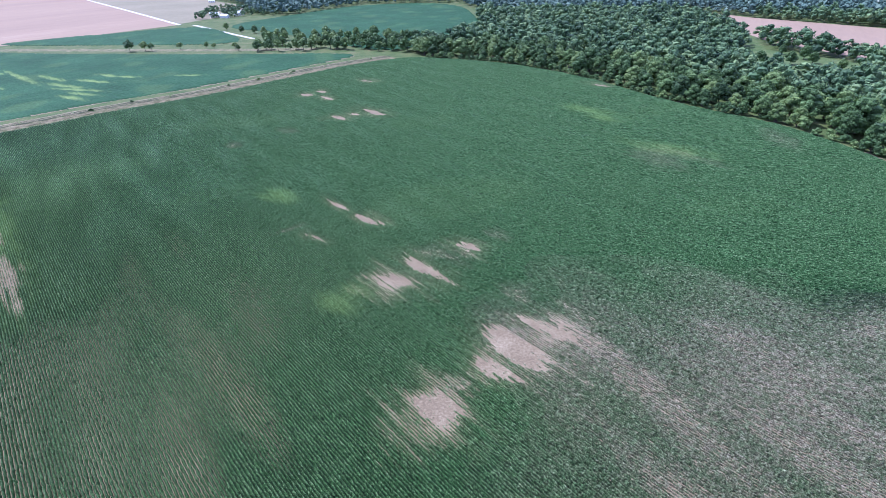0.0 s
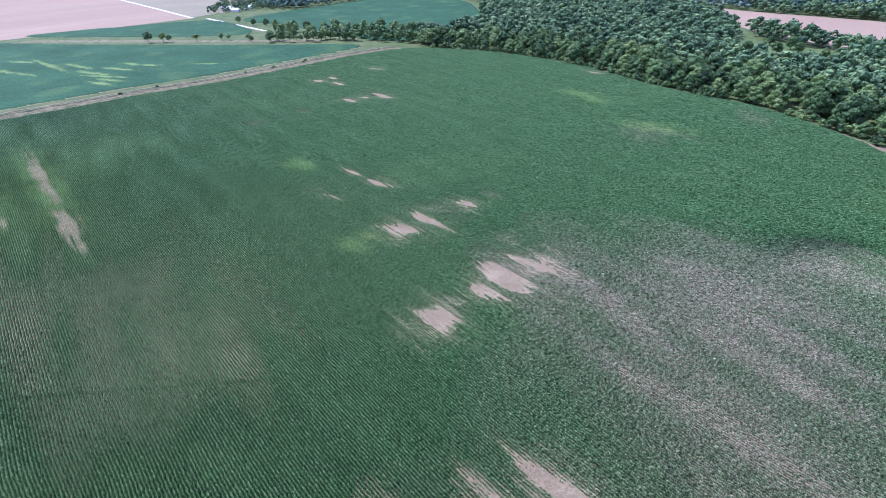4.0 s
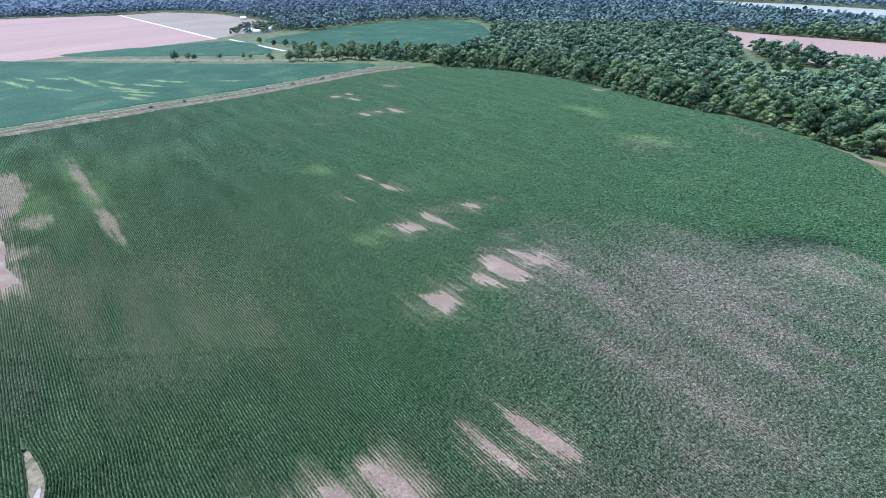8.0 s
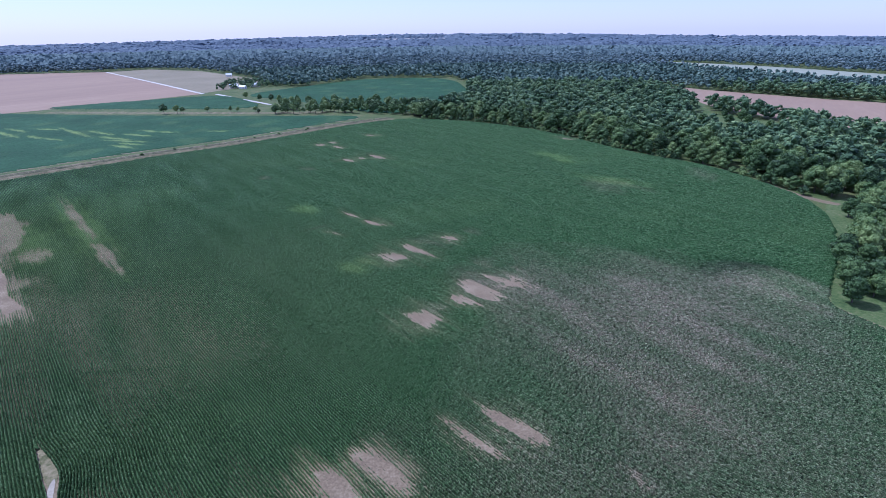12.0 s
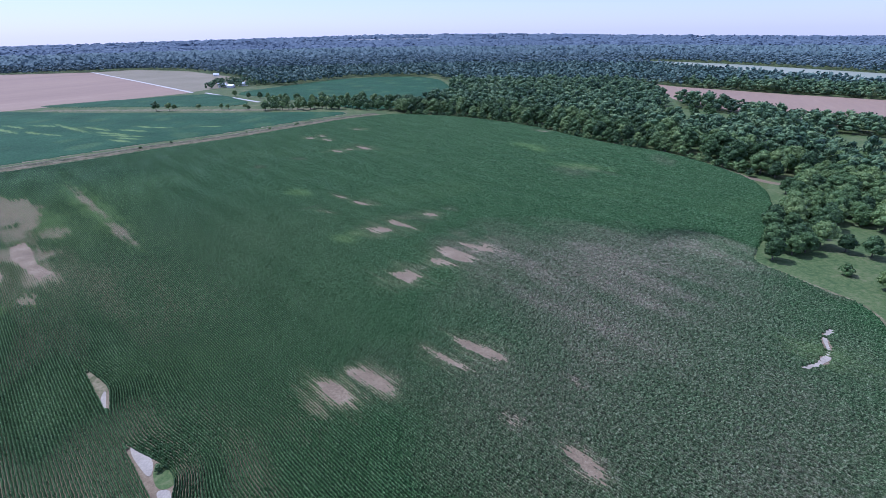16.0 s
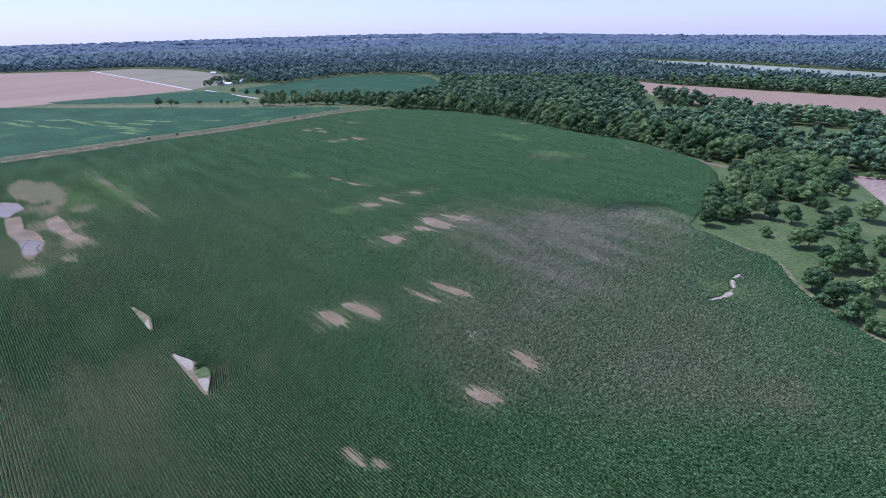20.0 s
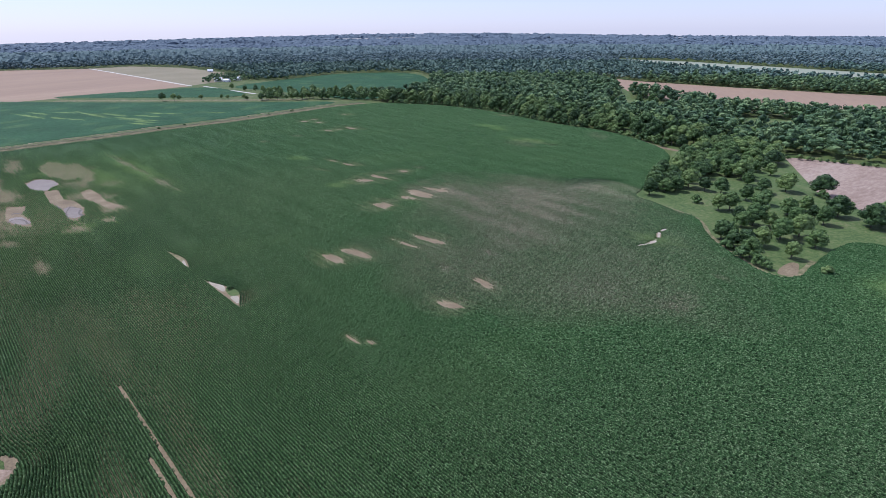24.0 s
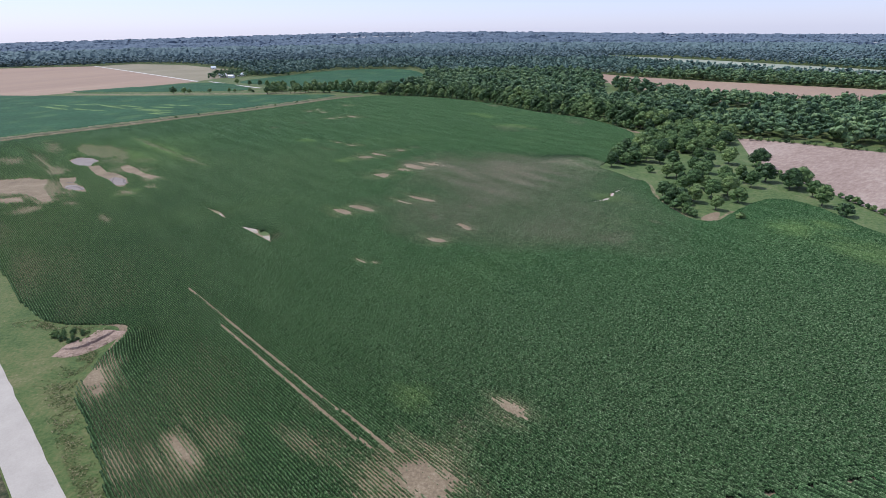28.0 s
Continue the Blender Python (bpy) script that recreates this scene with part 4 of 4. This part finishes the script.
# edge of the wood along the corn, in two ranks, with bushes before it
near_wood = scatter(WOOD, 12.9, 5, OPEN)
edge = np.array(rounded(FOREST_EDGE + EAST[:1], 4.5, closed=False))
gap = np.min(np.hypot(near_wood[:, None, 0] - edge[None, :, 0], near_wood[:, None, 1] - edge[None, :, 1]), axis=1)
order = np.argsort(gap)
near_wood, gap = near_wood[order], gap[order]
singles, rest = near_wood[:200], near_wood[200:]
for (x, y), g_ in zip(singles, gap):
    if g_ > 4.5:
        plant(KINDS, x, y, pr.uniform(0.75, 1.15) * (0.8 if g_ < 12 else 1.0), pr, "trees at the edge of the wood")
for i in range(2, len(edge) - 2):
    d = edge[i + 1] - edge[i - 1]
    n = np.array([-d[1], d[0]]) / (np.hypot(*d) + 1e-9)
    p = edge[i] + n * pr.uniform(1.2, 6.7)
    if pr.uniform() < 0.85:
        plant(BUSH_KINDS, *p, pr.uniform(0.7, 1.45), pr, "bushes along the wood")
dist = np.hypot(rest[:, 0], rest[:, 1])
mid, out = rest[dist < 1200], rest[(dist >= 1200) & (dist < 1700)]
wood_stuff("woodland", mid, pr.uniform(15, 23, len(mid)), 6, 20, "dense mass of green tree crowns beyond the field", WOODS, 6, 0.62)
FAR_EDGE = [(-1035.2, 1780.9), (-798, 1838.4), (-716.5, 1932.6), (-533.2, 1839.4), (-300.1, 1504.9), (-243.5, 1296.4), (-169.4, 1258.5), (-48, 1448.6), (151.1, 1431), (170.2, 1243.8)]
FAR_ZONE = [(-7350, 2250)] + FAR_EDGE + [(600, 1350), (7350, 450), (7350, 9000), (-7350, 9000)]
more = scatter(FAR_ZONE[1:-4] + [(450, 1800), (-1050, 2130)], 14.0, 15, OPEN)
more = more[np.hypot(more[:, 0], more[:, 1]) < 1700]
farm = scatter([(-320.7, 1239.6), (-234, 1277.2), (-147.1, 1285.2), (-186.9, 1407.4), (-277.2, 1455.2), (-352, 1362.6)], 16.0, 16)
out = np.vstack([out, more])
wood_stuff("woodland", out, pr.uniform(16.5, 22.5, len(out)), 3, 2, "dense mass of green tree crowns further off, slight haze in the colour", MIDWOOD, 7, 1.9)
wood_stuff("farmstead_trees", farm, pr.uniform(9, 15, len(farm)), 5, 8, "loose clump of trees round a farmstead", WOODS, 9, 1.3)

belt = scatter([(-1875, 750), (2250, 750), (2250, 2340), (-1875, 2340)], 17.0, 23, OPEN)
reach = np.hypot(belt[:, 0], belt[:, 1])
belt = belt[(reach > 1690) & (reach < 2300) & (np.abs(belt[:, 0]) < 1.1 * belt[:, 1]) & (inside(belt[:, 0], belt[:, 1], FAR_ZONE) | inside(belt[:, 0], belt[:, 1], WOOD))]
wood_stuff("woodland", belt, pr.uniform(19, 27, len(belt)), 3, 0, "mass of distant tree crowns with blue haze in their colour", FAR, 13, 2.0)

# far woodland canopy to the horizon, broken by fields
fa = np.radians(np.arange(30, 146, 0.17))
fr = 2180 * 1.0050 ** np.arange(170)
fr = fr[fr < 4880]
A, R = np.meshgrid(fa, fr, indexing="ij")
wr = np.random.RandomState(41)
A = A + np.radians(0.06) * wr.standard_normal(A.shape)
R = R * (1 + 0.0022 * wr.standard_normal(R.shape))
X, Y = np.cos(A) * R, np.sin(A) * R
strips = waves(X / 4, Y, 170, 61) + 0.4 * waves(X, Y, 300, 62)
gone = (strips > 0.85) & (R > 2400)
for h in OPEN:
    gone |= inside(X, Y, h)
# pale open land, greyed by distance haze put into the base colour
HAZY = material("hazy_pale_field", [(0.3, (0.20, 0.20, 0.20)), (0.7, (0.30, 0.29, 0.28))], 0.01, 0.95, 0.1, 0.4)
# strips of open land: bearing from and to, distance from and to
FAR_FIELDS = [(75.7, 80.2, 2960, 3180), (63.1, 69.2, 3480, 3700), (51.8, 55.0, 3230, 3500), (47.5, 56.5, 4300, 4620), (58.5, 63.6, 4640, 4840), (40.0, 43.8, 3500, 3900), (84.0, 92.0, 4300, 4600), (99.0, 107.0, 4000, 4300)]
deg = np.degrees(A)
for a0, a1, r0, r1 in FAR_FIELDS:
    gone |= (deg > a0) & (deg < a1) & (R > r0) & (R < r1)
zone = inside(X, Y, FAR_ZONE) | inside(X, Y, WOOD) | (R > 2250)
Z = rise(X, Y) + np.where(gone | ~zone, -6.0, 15 + (5.0 - 2.0 * smooth(2400, 3400, R)) * wr.standard_normal(R.shape) + 2.5 * waves(X, Y, 90, 63))
Z[:, 0] = -6.0
for a0, a1, r0, r1 in FAR_FIELDS:
    ga, gr = np.meshgrid(np.radians(np.linspace(a0, a1, 16)), np.linspace(r0, r1, 8), indexing="ij")
    hx, hy = np.cos(ga) * gr, np.sin(ga) * gr
    hi = np.arange(ga.size).reshape(ga.shape)
    hf = np.stack([hi[:-1, :-1], hi[:-1, 1:], hi[1:, 1:], hi[1:, :-1]], -1).reshape(-1, 4)[:, ::-1]
    tagged(part("far_field", mesh_of("far_field", np.stack([hx, hy, rise(hx, hy) + 1.5], -1).reshape(-1, 3), hf), HAZY), "pale far field among the woods, greyed by haze in its colour", "field", kind="structure")
fi = np.arange(X.size).reshape(X.shape)
ff = np.stack([fi[:-1, :-1], fi[1:, :-1], fi[1:, 1:], fi[:-1, 1:]], -1)
low = (gone | ~zone)
ff = ff[~(low[:-1, :-1] & low[1:, :-1] & low[1:, 1:] & low[:-1, 1:])]
co = np.stack([X, Y, Z], -1).reshape(-1, 3)
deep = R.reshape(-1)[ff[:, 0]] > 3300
# the farther part takes the colour with more haze in it
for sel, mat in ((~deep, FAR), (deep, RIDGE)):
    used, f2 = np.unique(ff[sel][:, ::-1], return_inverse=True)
    tagged(part("far_woodland", mesh_of("far_woodland", co[used], f2.reshape(-1, 4)), mat), "far woodland reaching to the horizon, blue haze in its colour", "wood", kind="stuff")

# ---------- farmstead ----------
WALL = material("white_boards", [(0.3, (0.62, 0.62, 0.60)), (0.7, (0.78, 0.78, 0.76))], 0.4, 0.7, 2.0, 0.4)
ROOF = material("metal_roof", [(0.3, (0.52, 0.54, 0.56)), (0.7, (0.70, 0.72, 0.74))], 0.3, 0.45, 2.0, 0.4)
GLASS = material("dark_window", [(0.3, (0.02, 0.025, 0.03)), (0.7, (0.04, 0.045, 0.05))], 0.5, 0.15)


def block(name, x0, x1, y0, y1, z0, z1):
    bm = bmesh.new()
    bmesh.ops.create_cube(bm, size=1, matrix=Matrix.LocRotScale(((x0 + x1) / 2, (y0 + y1) / 2, (z0 + z1) / 2), None, (x1 - x0, y1 - y0, z1 - z0)))
    me = bpy.data.meshes.new(name)
    bm.to_mesh(me)
    bm.free()
    return me


def gable(name, l, w, z, h, over=0.5, thick=0.2):
    """A pitched roof with thickness and eaves over a house of length l and width w."""
    bm = bmesh.new()
    a, b = l / 2 + over, w / 2 + over
    drop = h * over / (w / 2)
    sec = [(-b, z - drop), (0, z + h), (b, z - drop), (b, z - drop - thick), (0, z + h - thick), (-b, z - drop - thick)]
    rings = [[bm.verts.new((s * a, y, q)) for y, q in sec] for s in (-1, 1)]
    for i in range(6):
        k = (i + 1) % 6
        bm.faces.new((rings[0][i], rings[1][i], rings[1][k], rings[0][k]))
    for ring in rings:
        bm.faces.new((ring[0], ring[1], ring[4], ring[5]))
        bm.faces.new((ring[1], ring[2], ring[3], ring[4]))
    bmesh.ops.recalc_face_normals(bm, faces=bm.faces[:])
    me = bpy.data.meshes.new(name)
    bm.to_mesh(me)
    bm.free()
    return me


def gable_wall(name, l, w, z, h):
    bm = bmesh.new()
    sec = [(-w / 2, 0), (w / 2, 0), (w / 2, z), (0, z + h - 0.22), (-w / 2, z)]
    rings = [[bm.verts.new((s * l / 2, y, q)) for y, q in sec] for s in (-1, 1)]
    for i in range(5):
        k = (i + 1) % 5
        bm.faces.new((rings[0][i], rings[0][k], rings[1][k], rings[1][i]))
    for ring in rings:
        bm.faces.new(ring)
    bmesh.ops.recalc_face_normals(bm, faces=bm.faces[:])
    me = bpy.data.meshes.new(name)
    bm.to_mesh(me)
    bm.free()
    return me


def building(name, x, y, turn, l, w, z, h, roof_mat, label, category, windows=2):
    ob = new(name)
    ob.matrix_world = pose(x, y, 0, 0, 0, turn)
    part("wall", gable_wall("wall", l, w, z, h), WALL, ob)
    part("roof", gable("roof", l, w, z, h), roof_mat, ob)
    for i in range(windows):
        cx = l * ((i + 0.5) / windows - 0.5)
        for s in (-1, 1):
            part("window", block("window", cx - 0.5, cx + 0.5, s * w / 2 - 0.03, s * w / 2 + 0.03, 0.9, 2.2), GLASS, ob)
    part("door", block("door", l / 2 - 0.03, l / 2 + 0.03, -1.2, 1.2, 0.0, 2.3), GLASS, ob)
    return tagged(ob, label, category)


(hx, hy), (sx, sy), (mx, my), (bx, by) = [(-298.8, 1272.4), (-277.8, 1256.1), (-263.2, 1296.4), (-390.2, 1586.7)]
building("farmhouse", hx, hy, 20, 15, 11, 4.4, 3.6, ROOF, "white farmhouse with a pale metal roof among trees", "house", 4)
building("shed", sx, sy, -15, 12, 9, 4.0, 2.4, ROOF, "white farm shed with a pale metal roof", "shed")
building("machine_shed", mx, my, 30, 16, 10.5, 4.6, 2.6, ROOF, "pale metal machine shed at the farmstead", "shed", 3)
building("barn", bx, by, 10, 13, 9, 4.2, 3.0, ROOF, "white barn standing at the edge of the pasture", "barn", 3)

# ---------- grass wedges and gully in the corn ----------
SAND = material("washed_sand", [(0.3, (0.22, 0.19, 0.155)), (0.5, (0.33, 0.285, 0.225)), (0.7, (0.46, 0.41, 0.335))], 0.3, 0.95, 2.0, 0.5, 0.05, 3.0)
sheet("grass_wedge", rounded([(-101.0, 281.6), (-87.5, 271.3), (-86.4, 267.3), (-83.6, 260.0), (-87.4, 262.8)], 1.5, 0.2), 0.09, DRY, "thin pale grass in a wedge where the corn rows part", "grass")
sheet("sand_wedge", rounded([(-86.2, 265.5), (-83.0, 259.0), (-80.2, 252.4), (-85.6, 260.2)], 1.0, 0.2), 0.12, SAND, "washed white sand at the tip of a wedge in the corn", "sand")
sheet("grass_wedge", rounded([(-61.5, 232.3), (-54.4, 230.0), (-52.6, 223.6), (-56.7, 222.6)], 1.0, 0.2), 0.09, MEADOW, "patch of short green grass where the corn rows part", "grass")
sheet("sand_wedge", rounded([(-70.8, 240.2), (-62.2, 234.4), (-59.0, 226.6), (-62.9, 229.6)], 1.0, 0.25), 0.12, SAND, "washed white sand beside the green wedge in the corn", "sand")
sheet("sand_wedge", rounded([(-57.0, 223.0), (-53.0, 222.8), (-51.6, 215.0), (-54.5, 218.8)], 1.0, 0.25), 0.12, SAND, "washed white sand below the green wedge in the corn", "sand")
bushes = np.random.RandomState(5)
plant(BUSH_KINDS, -58.6, 229.4, 0.30, bushes, "bushes in the corn")
plant(BUSH_KINDS, -57.2, 229.9, 0.24, bushes, "bushes in the corn")
ribbon("washout", SNAKE_LINE, 0.75, 0.12, SAND, "narrow washed-out strip of white sand winding through the corn", "sand", 0.5)
# drying mud and its dark cracked rims in the bare western patches
MUD = material("drying_mud", [(0.3, (0.16, 0.13, 0.12)), (0.5, (0.20, 0.165, 0.145)), (0.7, (0.27, 0.235, 0.21))], 0.08, 0.85, 0.8, 0.5, 0.04, 2.0)
WET = material("wet_mud_rim", [(0.3, (0.07, 0.055, 0.05)), (0.7, (0.15, 0.12, 0.105))], 0.4, 0.7, 1.5, 0.5)
for p in (BARE_WEST[0], [(-179.3, 354.0), (-179.6, 363.5), (-169.9, 356.8), (-162.4, 341.7), (-164.8, 337.8), (-170.0, 341.0)], [(-203.0, 344.0), (-198.0, 347.0), (-188.6, 338.4), (-184.0, 328.6), (-196.5, 335.0)]):
    sheet("mud_flat", rounded(p, 2.0, 0.6), 0.10, MUD, "pale pinkish drying mud where the crop drowned", "mud")
for p in ([(-187.4, 365.1), (-181.6, 356.8), (-177.9, 360.8), (-169.9, 356.8)], [(-177.9, 360.8), (-175.7, 351.0), (-169.1, 338.6)], [(-168.9, 354.3), (-167.3, 347.1), (-162.7, 341.7)],
          [(-198.7, 335.9), (-197.8, 342.0), (-190.6, 338.5), (-185.8, 331.4)], [(-205.4, 352.2), (-198.4, 353.1), (-201.3, 360.6)]):
    ribbon("mud_rim", p, 0.55, 0.14, WET, "dark wet rim of a drying mud flat", "mud", 0.3)

GULLY = material("gully_earth", [(0.3, (0.16, 0.11, 0.08)), (0.55, (0.28, 0.20, 0.15)), (0.75, (0.40, 0.32, 0.25))], 0.4, 0.95, 1.6, 0.5, 0.15, 3.0)
BANK = np.array(rounded([(-105.2, 128.8), (-99.7, 127.2), (-96.4, 130.4), (-93.5, 134.7), (-92.6, 138.3)], 0.5, closed=False))
bank_d = np.gradient(BANK, axis=0)
bank_n = np.stack([-bank_d[:, 1], bank_d[:, 0]], 1) / np.linalg.norm(bank_d, axis=1)[:, None]
across = np.concatenate([np.linspace(-4.0, -0.5, 8), [-0.25, 0.05, 0.35, 0.7], np.linspace(1.2, 6.5, 9)])
q = np.linspace(0, 1, len(BANK))[:, None]
fade = np.sin(np.pi * np.clip(q, 0.04, 0.97)) ** 0.5
gx = BANK[:, :1] + bank_n[:, :1] * across
gy = BANK[:, 1:] + bank_n[:, 1:] * across
lip = np.where(across < 0, 0.12 + 0.10 * (across + 4), 1.25 * np.exp(-((across - 0.6) / 3.4) ** 2))
gz = 0.05 + fade * np.clip(lip + 0.18 * waves(gx, gy, 1.6, 81) + 0.12 * waves(gx, gy, 0.7, 82), 0, 2)
gz[:, [0, -1]] = 0.03
gi = np.arange(gx.size).reshape(gx.shape)
gf = np.stack([gi[:-1, :-1], gi[1:, :-1], gi[1:, 1:], gi[:-1, 1:]], -1).reshape(-1, 4)[:, ::-1]
tagged(part("gully", mesh_of("gully", np.stack([gx, gy, gz], -1).reshape(-1, 3), gf), GULLY), "eroded reddish earth bank of a small gully by the road", "earth", kind="structure")
back = [(-116.0, 141.2), (-108.4, 141.4), (-100.4, 139.8), (-98.2, 137.6), (-98.6, 132.2), (-104.5, 131.0)]
for x, y in scatter(back, 1.7, 83):
    if bushes.uniform() < 0.75:
        plant(BUSH_KINDS, x, y, bushes.uniform(0.16, 0.34), bushes, "weeds in the gully")
# bushes and weeds along the ditch
dl = np.array(rounded(LEVEE[1:], 4.0, closed=False))
for i in range(0, len(dl), 2):
    plant(BUSH_KINDS, *(dl[i] + bushes.uniform(-4.5, 4.5, 2)), bushes.uniform(0.2, 0.55), bushes, "bushes along the ditch")
# trees stand on their own places: the patterns themselves go
for ob in KINDS + GROVE_KINDS + LINE_KINDS + TRACK_KINDS + BUSH_KINDS:
    for o in (*ob.children_recursive, ob):
        bpy.data.objects.remove(o)
